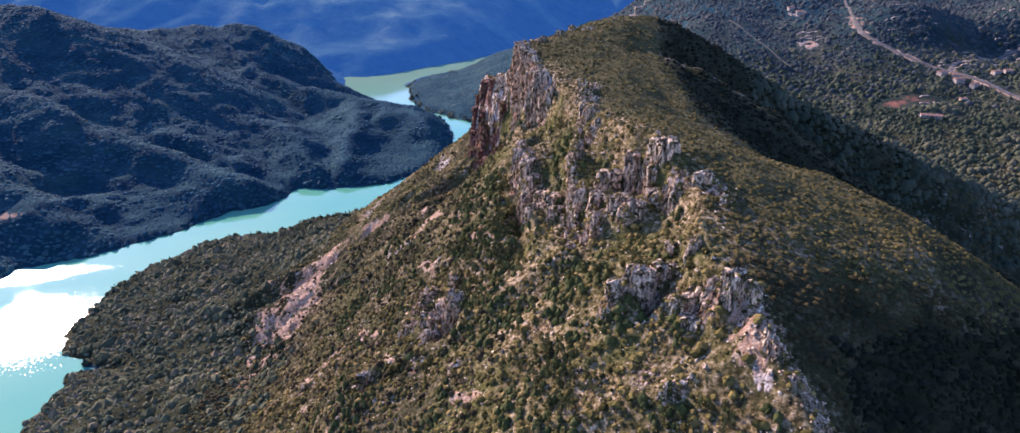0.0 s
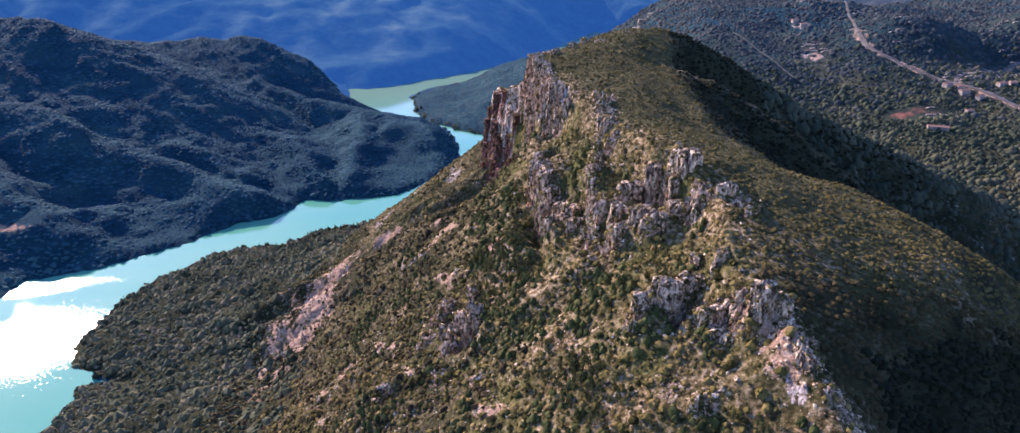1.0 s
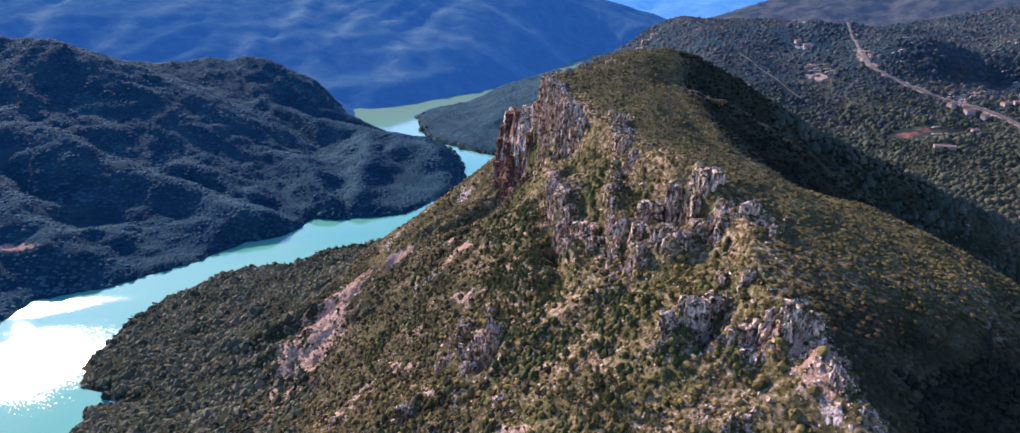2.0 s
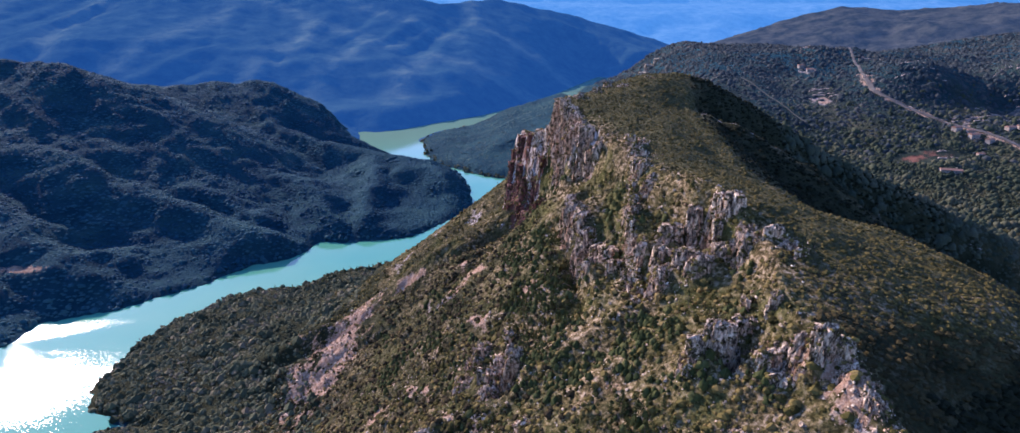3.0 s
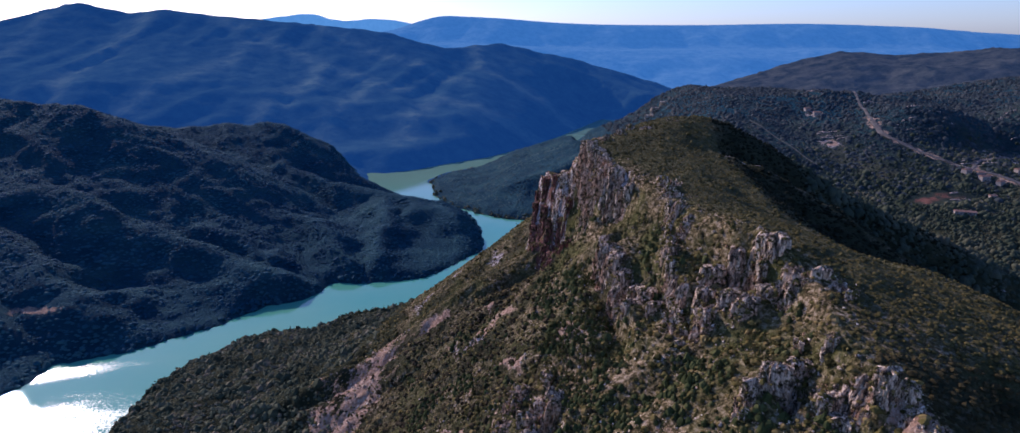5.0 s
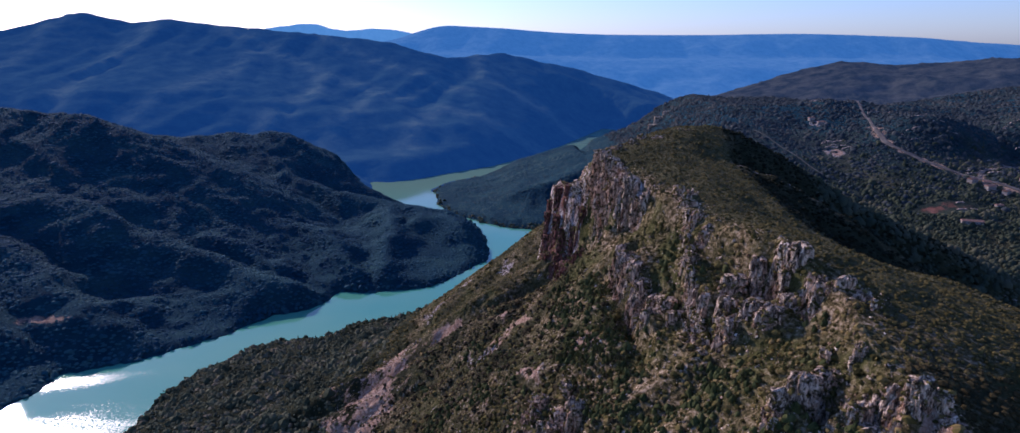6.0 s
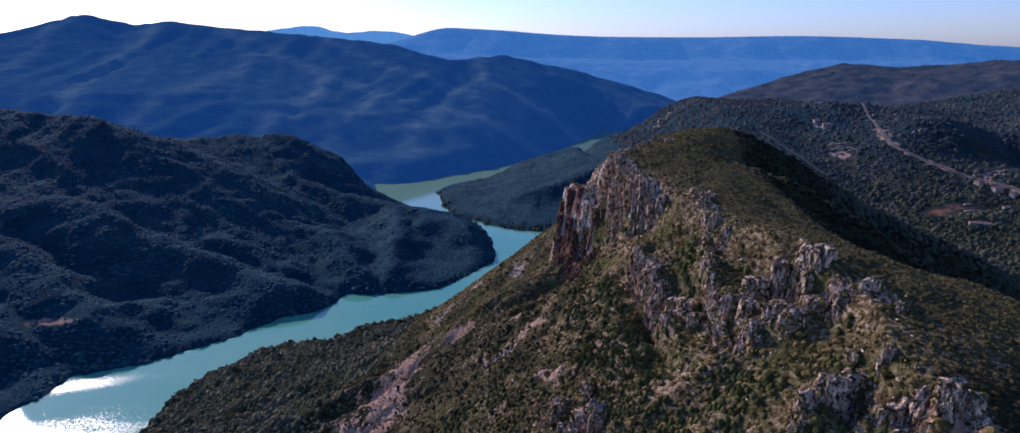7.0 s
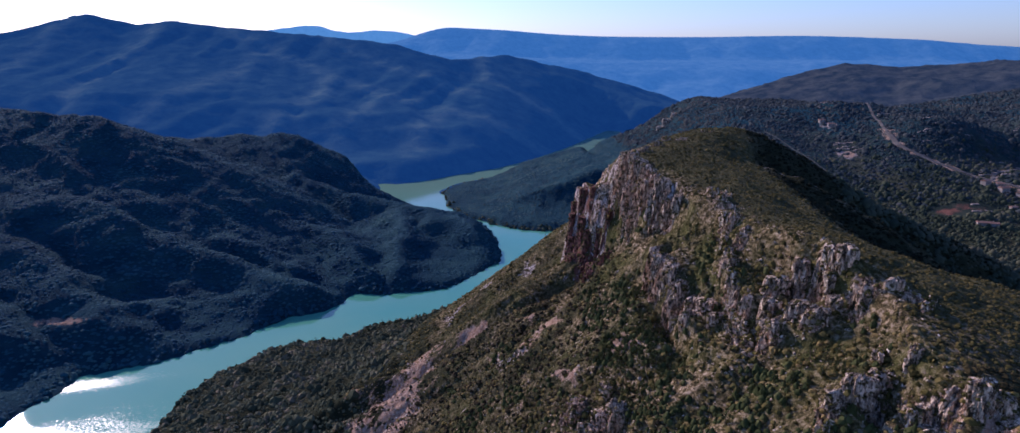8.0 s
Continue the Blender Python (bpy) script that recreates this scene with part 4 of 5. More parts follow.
for x0, x1, y0, y1, cell, shapes, size, side, leaf in BEDS:
    x, y = jittered(rng, x0, x1, y0, y1, cell)
    z, g, sd, br, sc = ground_at(x, y)
    brink = lerp_at(y, RIDGE, 1) + 3
    top = x > brink
    cover = 0.78 + 0.75 * fbm((y + 0.35 * x) / 15, (x - 0.35 * y) / 46, 3) + 0.5 * fbm(x / 20, y / 20, 3) + 0.45 * top
    keep = (sd > 6) & (rng.uniform(0, 1, x.shape) < cover * (1 - 0.7 * br) * (1 - 0.9 * np.clip(sc, 0, 1)))
    keep &= (np.abs(x) < 0.86 * y + 90) & (y < 600) & ((y < 510) | (x < 0) | (x > 125)) & (sd > 18)
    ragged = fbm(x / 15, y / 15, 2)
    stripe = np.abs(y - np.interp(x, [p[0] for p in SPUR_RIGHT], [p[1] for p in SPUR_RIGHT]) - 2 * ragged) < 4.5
    # where the flank's shade is painted by near-black scrub
    shade_zone = np.where(y > 250, ~(stripe & (x > 92)) & (x > lerp_at(y, RIDGE, 3) + 14 + 7 * ragged) & (y > 320), (x > 90 + 6 * ragged) & (y - 0.5 * (x - 94) < 157 + 12 * ragged))
    keep &= ~(stripe & (x > 96) & (x < 215) & (rng.uniform(0, 1, x.shape) < 0.8))
    if leaf is DARK_SCRUB:
        keep &= rng.uniform(0, 1, x.shape) < step(-10, 40, -x + 40 * fbm(x / 40, y / 40, 3))
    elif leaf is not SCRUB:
        keep &= shade_zone == (leaf is SHADE_SCRUB)
    if side:
        keep &= (x - brink) * side > 0
    x, y, z = x[keep], y[keep], z[keep]
    r = size * rng.gamma(3.2, 0.3, x.shape)
    r = r * (1 - 0.4 * np.exp(-((x - 100) / 32) ** 2 - ((y - 275) / 55) ** 2))
    scatter("scrub", x, y, z, np.clip(r, 0.3, 2.2 if side < 1 or leaf is SHADE_SCRUB else 1.6 if leaf is BROWN_SCRUB else 1.25), shapes, leaf, "scrub with near-black leaves, darkened for the shade on the flank" if leaf is SHADE_SCRUB else "olive-green evergreen scrub covering the limestone ridge", "shrubs", rng,
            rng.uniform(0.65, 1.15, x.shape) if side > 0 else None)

# young pines, too many to tell apart, on the lake side
SPIRE = []
for k in range(8):
    v, f = clump(rng, 6, 12, 1.0)
    v[:, :2] *= (1.10 - 0.5 * np.clip(v[:, 2:], 0, 1))
    SPIRE.append((v, f))
x, y = jittered(rng, -110, 70, 110, 420, 2.3)
z, g, sd, br, sc = ground_at(x, y)
grove = fbm(x / 26 + 9, y / 26, 3) + 0.6 * np.exp(-((x + 14) / 15) ** 2 - ((y - 275) / 42) ** 2) + 0.35 * np.exp(-((x - 16) / 22) ** 2 - ((y - 190) / 38) ** 2)
keep = (rng.uniform(0, 1, x.shape) < 0.8 * step(0.05, 0.45, grove) * (1 - br)) & (x < lerp_at(y, RIDGE, 1) - 4)
x, y, z = x[keep], y[keep], z[keep]
scatter("young_pines", x, y, z, rng.uniform(0.7, 1.9, x.shape), SPIRE, PINE, "dark green young pines growing in groves on the slope", "trees", rng, rng.uniform(1.0, 2.0, x.shape))

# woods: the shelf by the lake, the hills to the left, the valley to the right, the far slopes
WOODS = [("shelf", -345, -40, 280, 820, 3.1, 2.2, MID, SHELF_LEAF), ("hills", -1050, -70, 440, 1320, 4.5, 2.7, FAR, HAZE_PINE),
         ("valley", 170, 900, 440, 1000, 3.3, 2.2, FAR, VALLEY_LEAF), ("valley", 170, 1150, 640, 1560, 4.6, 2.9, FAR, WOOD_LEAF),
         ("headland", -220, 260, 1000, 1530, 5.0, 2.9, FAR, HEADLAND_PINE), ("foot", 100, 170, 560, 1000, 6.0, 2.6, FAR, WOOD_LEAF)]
for zone, x0, x1, y0, y1, cell, size, shapes, leaf in WOODS:
    x, y = jittered(rng, x0, x1, y0, y1, cell)
    z, g, sd, br, sc = ground_at(x, y)
    dense = 0.95 if zone == "valley" else 1.05
    keep = (sd > 3) & (rng.uniform(0, 1, x.shape) < (dense + 0.7 * fbm(x / 60, y / 60, 3)) * (1 - 0.9 * br) * (1 - 0.9 * np.clip(sc, 0, 1)))
    keep &= (np.abs(x + 35) < 0.80 * y + 130)
    tall, sink = None, 0.4
    if zone == "hills":
        bank = [p for p in WEST_BANK if p[1] < 1400]
        keep &= x < np.interp(y, [p[1] for p in bank], [p[0] for p in bank]) + 4
        sink = 0.34
    if zone == "shelf":
        keep &= x > np.interp(y, [p[1] for p in EAST_BANK[::-1]], [p[0] for p in EAST_BANK[::-1]])
        keep &= (z < 36 + 16 * fbm(x / 20, y / 20, 2))
        sink = 0.42
    if zone == "valley":
        keep &= rng.uniform(0, 1, x.shape) > 0.3 * step(0.05, 0.35, fbm(x / 120 + 3, y / 120, 4)) * (x > 280)
        # with distance the leaves with haze in their colour take over
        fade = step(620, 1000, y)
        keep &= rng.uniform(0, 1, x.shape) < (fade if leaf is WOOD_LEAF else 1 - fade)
        keep &= clear_of(x, y, ROAD[3:], 6.5) & clear_of(x, y, ROAD[:4], 4.0) & clear_of(x, y, BRANCH_ROAD, 4.5) & clear_of(x, y, SIDE_TRACK, 3.5) & (np.hypot((x - 455) / 40, (y - 742) / 20) > 1)
    if zone == "headland":
        bank = [p for p in EAST_BANK[::-1] if p[1] > 1040]
        keep &= x > np.interp(y, [p[1] for p in bank], [p[0] for p in bank])
        sink = 0.38
    x, y, z = x[keep], y[keep], z[keep]
    if zone in ("hills", "headland", "shelf"):
        tall = rng.uniform(0.45, 0.8, x.shape) * (1.75 if zone == "shelf" else 0.95)
    elif leaf is VALLEY_LEAF:
        tall = rng.uniform(1.0, 2.0, x.shape)
    grown = size * (1 + (0.35 if leaf is HAZE_PINE else 0.5 if leaf is HEADLAND_PINE else 0.7) * fbm(x / 22, y / 22, 3))
    girth = rng.gamma(14, 0.072, x.shape) if leaf in (HAZE_PINE, HEADLAND_PINE) else rng.gamma(4.5, 0.225, x.shape)
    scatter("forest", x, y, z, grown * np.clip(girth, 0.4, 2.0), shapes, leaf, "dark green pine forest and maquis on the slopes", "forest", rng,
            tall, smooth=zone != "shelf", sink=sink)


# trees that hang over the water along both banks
for bank, inland, leaf in ((WEST_BANK[2:25], -1, HAZE_PINE), (EAST_BANK[5:34], -1, SHELF_LEAF)):
    x, y = along(bank, 1.1)
    tx, ty = np.gradient(x), np.gradient(y)
    n = np.hypot(tx, ty)
    off = rng.uniform(-5.0, 8, x.shape)
    x, y = x + inland * ty / n * off, y - inland * tx / n * off
    z, g, sd, br, sc = ground_at(x, y)
    keep = (z > 0.1) & (z < 14) & (rng.uniform(0, 1, x.shape) < 0.55 + 0.8 * fbm(x / 25, y / 25, 2))
    x, y, z = x[keep], y[keep], z[keep]
    scatter("shore_trees", x, y, z, np.clip(rng.uniform(1.1, 3.4, x.shape) * (1 + 0.9 * fbm(x / 18, y / 18, 2)), 0.7, 5), LIGHT, leaf, "dark trees and bushes along the lake shore", "trees", rng, rng.uniform(0.8, 1.8, x.shape), sink=0.25)


# ---- ways ----
def ribbon(name, line, width, material, label, category):
    x, y = along(line, max(1.0, width * 0.5))
    tx, ty = np.gradient(x), np.gradient(y)
    n = np.hypot(tx, ty)
    nx, ny = -ty / n, tx / n
    cols = []
    for k in (-1, -0.5, 0, 0.5, 1):
        w = 0.5 * width * k * (1 + 0.7 * fbm(np.arange(len(x)) / 4.0 + 7 * k, np.zeros(len(x)), 3))
        px, py = x + nx * w, y + ny * w
        cols.append(np.stack([px, py, ground_at(px, py)[0] + 0.12 + 0.02 * width], -1))
    v = np.stack(cols, 1).reshape(-1, 3)
    ob = place(name, mesh_from(name, v, grid_faces(5, len(x)), True), material)
    ob.modifiers.new("bed", 'SOLIDIFY').thickness = 0.25
    return tagged(ob, label, category, kind="structure")


ribbon("road", ROAD[3:], 8.0, PALE_TRACK, "pale gravel road through the wooded valley", "road")
ribbon("road", ROAD[:4], 4.5, PALE_TRACK, "narrow gravel road that climbs over the wooded brow", "road")
ribbon("road", BRANCH_ROAD, 4.5, PALE_TRACK, "pale gravel lane that leaves the valley road", "road")
ribbon("road", SIDE_TRACK, 2.0, DIM_TRACK, "narrow earth track through the wooded valley", "road")


# ---- crags: broken limestone that stands out of the slope ----
def crag(x, y, w, h, material, label, seed):
    """A patch of blocks and cracks that follows the slope, proud in the middle and sunk at its rim."""
    r = np.random.RandomState(seed)
    n = int(np.clip(w * 6.0, 20, 72))
    u, v = np.meshgrid(np.linspace(-1, 1, n), np.linspace(-1, 1, n))
    rim = 1 - np.hypot(u, v) + 0.55 * fbm(u * 2.3 + seed, v * 2.3, 4)
    px, py = x + u * w * 1.1, y + v * w * 1.1
    # along the contour and down the fall line
    ax, ay = np.array([x - 6.0, x + 6.0, x, x]), np.array([y, y, y - 6.0, y + 6.0])
    gz = ground_at(ax, ay)[0]
    fx, fy = -(gz[1] - gz[0]), -(gz[3] - gz[2])
    fl = math.hypot(fx, fy) or 1.0
    fx, fy = fx / fl, fy / fl
    along_s, down = -px * fy + py * fx, px * fx + py * fy
    along_s = along_s + 0.8 * fbm(px / 2.6, py / 2.6, 3)
    big, crack = blocks(along_s, down * 0.26, 2.3, seed)
    small, fine = blocks(along_s + 5, down * 0.34, 0.9, seed + 9)
    ribs = np.clip(0.5 + ridged(along_s / 4.2 + seed, down / 12, 4), 0, 1.4)
    lift = np.clip(rim * 1.7, -0.5, 1) * h * (0.02 + 0.22 * big + 0.15 * small + 0.12 * ribs) - h * 0.14 * (crack < 0.14) - 0.35 * (fine < 0.15)
    lift = np.where(rim < 0.02, -0.8, lift)
    lift = lift + 0.22 * fbm(px / 0.8, py / 0.8, 2)
    # outwards from the hill: down the fall line and up
    e = 3.0
    gxx = (ground_at(px + e, py)[0] - ground_at(px - e, py)[0]) / (2 * e)
    gyy = (ground_at(px, py + e)[0] - ground_at(px, py - e)[0]) / (2 * e)
    ln = np.sqrt(gxx ** 2 + gyy ** 2 + 0.8)
    vx, vy, vz = px - gxx / ln * lift * 0.75, py - gyy / ln * lift * 0.75, ground_at(px, py)[0] + lift * 0.8 / ln
    me = mesh_from("crag", np.stack([vx - x, vy - y, vz - vz[n // 2, n // 2]], -1).reshape(-1, 3), grid_faces(n, n))
    ob = place("crag", me, material)
    tuft = (r.uniform(0, 1, (n, n)) < 0.075) & (rim > -0.1)
    LEDGES.append(np.stack([vx[tuft], vy[tuft], vz[tuft]], -1))
    ob.matrix_basis = pose(x, y, float(vz[n // 2, n // 2]))
    return tagged(ob, label, "rock", "limestone crags")


# blocks with steep faces: x, y, half width, half depth, rise, turn
WALL_BLOCKS = [(9, 326, 4, 4, 3, 10), (6, 314, 4.5, 4, 3, 30), (9, 303, 4, 4, 3, 0), (12, 294, 4, 3.5, 4, 20), (15, 285, 4, 4, 3.5, -10), (18, 276, 3.5, 3.5, 3, 15), (20, 266, 3, 3, 3, 0),
               (42, 258, 4.5, 4, 4, 20), (37, 249, 4, 4, 3, -15), (43, 240, 4, 4, 4, 10), (50, 257, 4, 4, 5, 0), (34, 240, 3, 3, 2.5, 30), (47, 231, 3.5, 3, 3, 0), (57, 236, 4, 3.5, 3, -20), (62, 229, 3.5, 3, 3, 25),
               (70, 226, 3, 2.5, 2.5, 0), (76, 215, 2.5, 2, 2, 20), (60, 244, 3.5, 3.5, 3, 5)]
TOP_BLOCKS = [(6, 421, 3.5, 5, 3, -10), (9, 412, 3.5, 5, 4, -15), (11, 402, 4, 5, 3, -15), (12, 391, 4, 5, 4, -10), (14, 380, 4, 5, 3, -10), (17, 369, 4, 5, 4, -15), (19, 358, 3.5, 4, 3, -20), (12, 366, 3, 4, 2, 0), (8, 384, 3, 4, 3, 0),
              (5, 400, 3, 4, 2, 0), (23, 348, 3, 3.5, 3, -20), (21, 436, 3, 4, 2, 0), (33, 456, 3, 3, 2, 20), (44, 478, 3, 3, 1.5, 0), (36, 336, 2.5, 3, 3, -10), (36, 322, 2.5, 3, 3, 0)]
FIN_BLOCKS = [(-5, 434, 4.5, 5, 1, -20), (-11, 434, 4, 4, -6, 40), (1, 428, 4, 5, 1, 10), (34, 310, 1.8, 4, 3, -8), (32, 301, 1.8, 4, 3, -8), (31, 291, 1.7, 4, 3.5, -10), (29, 282, 1.7, 4, 3.5, -12), (27, 273, 1.7, 4, 4, -12), (26, 264, 1.7, 4, 4.5, -5), (26.5, 255, 1.7, 4, 4, 8), (28, 248, 1.5, 3, 3, 12),
              (57, 250, 2.2, 3, 5, -10), (55, 243, 2, 3, 4, -10)]
LOW_BLOCKS = [(42, 191, 5, 4, 5, 10), (36, 190, 3.5, 2.5, 3, -20), (51, 196, 4, 3, 3, 25), (57, 172, 5, 4, 5.5, 8), (65, 170, 4.5, 3.5, 5, -12), (70, 168, 3, 2.5, 2.5, -15), (51, 178, 2.5, 2.5, 2, 0), (31, 186, 2, 2, 2, 30),
              (-29, 255, 5.5, 4.5, 5, 10), (-36, 252, 4.5, 3.5, 3.5, -20), (-40, 266, 3, 3.5, 3, 0), (-26, 268, 2.5, 4, 3, 10), (-48, 262, 2.5, 2.5, 2, 30), (-104, 276, 2.5, 2, 2, 0), (-64, 226, 2.5, 2.5, 2, 10), (55, 204, 2, 2, 2, 0), (60, 193, 2, 2.5, 2, 0), (45, 154, 2, 2, 1.5, 0)]
RED_BLOCKS = [(-10, 444, 4.5, 5, 0, 15), (-20, 464, 5, 5, -3, 20), (-16, 453, 5, 5, -1, -15), (-24, 455, 4, 5, -5, 0), (-19, 445, 4, 4, -8, 30), (-14, 434, 4, 4, 2, 0), (-18, 445, 4, 5, 2, 10), (-22, 457, 4, 5, 2, 0), (-8, 426, 4, 4, 2, -20), (-14, 420, 4, 4, 2, 0), (-4, 417, 4, 4, 2, 10), (-20, 430, 3, 4, 1, 0), (-25, 447, 3, 4, 1, 0)]
BLUFF_BLOCKS = [(262, 1385, 11, 9, 6, 10), (246, 1372, 8, 7, 3, -10), (278, 1395, 8, 7, 4, 0)]
OUTCROPS_BY_ROCK = ((BLUFF_BLOCKS, PALE_STONE, "pale limestone bluff on the wooded brow"), (WALL_BLOCKS, LIMESTONE, "weathered grey limestone buttress in the cliff"), (TOP_BLOCKS, LIMESTONE, "grey limestone pillar on the rim of the summit cliff"), (FIN_BLOCKS, PALE_STONE, "narrow pale limestone fin down the cliff"),
                    (LOW_BLOCKS, LIMESTONE, "blocky limestone outcrop with shaded faces among the scrub"), (RED_BLOCKS, RED_ROCK, "rust-red rock wall above the lake"))
LEDGES = []
seed = 1
for rows, mat, label in ((SUMMIT_CRAGS, LIMESTONE, "grey fissured limestone crag below the summit"), (WALL_CRAGS, LIMESTONE, "weathered grey and ochre limestone crag in the cliff"),
                         (LOW_CRAGS, LIMESTONE, "pale limestone outcrop among the scrub"), (RIB_CRAGS, PALE_STONE, "narrow pale limestone rib down the cliff"), (RED_CRAGS, RED_ROCK, "rust-red rock wall above the lake")):
    for x, y, w, h in rows:
        crag(x, y, w, h, mat, label, seed)
        seed += 1

def outcrop(x, y, w, d, rise, turn, material, label, seed):
    """A block of limestone with steep cracked faces, rooted in the slope: half width across, half depth, height over the ground at its middle."""
    r = np.random.RandomState(seed)
    sides, rings = 44, 30
    a = np.linspace(0, 2 * np.pi, sides, endpoint=False)
    # an uneven polygon as its plan
    corner = np.sort(r.uniform(0, 2 * np.pi, 7))
    reach = np.ones(sides) * 9
    for c in corner:
        k = np.cos(a - c)
        reach = np.minimum(reach, np.where(k > 0.15, r.uniform(0.78, 1.12) / np.maximum(k, 0.15), 9))
    reach = np.minimum(reach, 1.35)
    z0, foot = float(ground_at(np.array([x]), np.array([y]))[0][0]), []
    for q in range(8):
        foot.append(ground_at(np.array([x + 1.1 * w * math.cos(q * 0.785)]), np.array([y + 1.1 * d * math.sin(q * 0.785)]))[0][0])
    low = min(min(foot), z0) - 3.0
    tall = z0 + rise - low
    v = np.concatenate([np.linspace(0, 1, rings - 5), np.ones(5)])
    A, V = np.meshgrid(a, v)
    inset = np.concatenate([np.ones(rings - 5), [0.86, 0.66, 0.44, 0.22, 0.03]])[:, None]
    girth = (w + d) / 2
    arc = A * girth
    level, split = blocks(arc + 0.5 * perlin(arc / 2, V * tall / 3), V * tall * 0.22 + 40 * seed, 2.2, seed)
    fine, hair = blocks(arc * 1.0 + 3, V * tall * 0.35, 0.9, seed + 5)
    ribs = ridged(np.cos(A) * girth / 3.0 + seed, np.sin(A) * girth / 3.0 + V * tall / 14, 3)
    bulge = 1.0 - 0.20 * V ** 1.5 + 0.10 * np.sin(V * tall / 2.6 + seed) * 0.5
    push = 1.25 * level + 0.5 * fine + 0.55 * ribs - 0.9 * (split < 0.10) - 0.25 * (hair < 0.12)
    R = reach[None, :] * bulge
    px = (R * w + push - 0.9) * np.cos(A) * inset
    py = (R * d + push - 0.9) * np.sin(A) * inset
    pz = V * tall + (0.9 * level + 0.5 * fine) * (V > 0.8) + (1 - inset) * 0.9 + 0.5 * fbm(A * 2 + seed, V * 3, 2) + 0.16 * w * (0.5 - r.uniform()) * np.cos(A) * V
    c, t = math.cos(radians(turn)), math.sin(radians(turn))
    verts = np.stack([px * c - py * t, px * t + py * c, pz], -1)
    i, j = np.meshgrid(np.arange(rings - 1), np.arange(sides), indexing="ij")
    n = (j + 1) % sides
    faces = np.stack([i * sides + j, i * sides + n, (i + 1) * sides + n, (i + 1) * sides + j], -1).reshape(-1, 4)
    ob = place("crag", mesh_from("crag", verts.reshape(-1, 3), faces), material)
    ob.matrix_basis = pose(x, y, low)
    tuft = (r.uniform(0, 1, A.shape) < 0.11) & (V > 0.25) & (fbm(A * 2.5 + seed, V * 2.5, 2) > -0.1)
    LEDGES.append(verts[tuft] + np.array([x, y, low - 0.2]))
    return tagged(ob, label, "rock", "limestone crags")


for rows, mat, label in OUTCROPS_BY_ROCK:
    for x, y, w, d, rise, turn in rows:
        outcrop(float(x), float(y), w, d, rise, turn, mat, label, seed)
        seed += 1

# tufts of scrub on the ledges of the crags
ledge = np.concatenate(LEDGES)
scatter("scrub", ledge[:, 0], ledge[:, 1], ledge[:, 2], 0.25 + 0.9 * rng.uniform(0, 1, len(ledge)) ** 2, LIGHT, SCRUB, "small olive shrubs rooted on the ledges of the crags", "shrubs", rng)

# loose stones on the lake side and along the crest
STONE = []
for k in range(6):
    v = np.array([(1, 0, 0), (0.2, 0.9, 0), (-0.9, 0.4, 0), (-0.6, -0.8, 0), (0.5, -0.8, 0), (0.3, 0.2, 0.75), (-0.4, -0.1, 0.6)]) + rng.uniform(-0.22, 0.22, (7, 3))
    STONE.append((v, np.array([(0, 1, 5), (1, 2, 6), (1, 6, 5), (2, 3, 6), (3, 4, 6), (4, 5, 6), (4, 0, 5)])))
x, y = jittered(rng, -110, 100, 100, 330, 1.35)
z, g, sd, br, sc = ground_at(x, y)
keep = (rng.uniform(0, 1, x.shape) < (0.20 * step(-0.2, 0.4, fbm(x / 14, y / 14, 3)) + 0.06 + 0.6 * br + 0.8 * np.clip(sc, 0, 1)) * (x < lerp_at(y, RIDGE, 1) + 8))
x, y, z = x[keep], y[keep], z[keep]
scatter("stones", x, y, z, 0.16 + 0.24 * rng.gamma(1.6, 0.7, x.shape), STONE, PALE_STONE, "loose pale limestone blocks and scree", "stones", rng)

# rubble on the old slide above the lake
x, y = jittered(rng, -205, -110, 350, 520, 1.9)
z, g, sd, br, sc = ground_at(x, y)
keep = rng.uniform(0, 1, x.shape) < np.clip(sc - 0.25, 0, 0.6)
x, y, z = x[keep], y[keep], z[keep]
scatter("stones", x, y, z, 0.3 + 0.4 * rng.gamma(1.6, 0.6, x.shape), STONE, PALE_STONE, "loose rubble on the ochre slide above the lake", "stones", rng)
tuft = rng.uniform(0, 1, x.shape) < 0.35
scatter("scrub", x[tuft] + 1.1, y[tuft] - 0.8, ground_at(x[tuft] + 1.1, y[tuft] - 0.8)[0], rng.uniform(0.4, 1.3, tuft.sum()), LIGHT, SCRUB, "sparse shrubs growing on the ochre slide", "shrubs", rng)

# broken blocks on and round the crags
many = np.array(SUMMIT_CRAGS + WALL_CRAGS + LOW_CRAGS, float)
pick = rng.randint(0, len(many), 6000)
spread = rng.normal(0, 0.85, (6000, 2)) * many[pick, 2:3]
x, y = many[pick, 0] + spread[:, 0], many[pick, 1] + spread[:, 1]
keep = rng.uniform(0, 1, x.shape) < 0.75 + 0.9 * fbm(x / 6, y / 6, 3)
x, y = x[keep], y[keep]
z = ground_at(x, y)[0]
scatter("stones", x, y, z, 0.12 + 0.18 * rng.gamma(1.6, 0.6, x.shape), STONE, LIMESTONE, "broken grey limestone blocks round the crags", "stones", rng, rng.uniform(0.9, 2.2, x.shape))


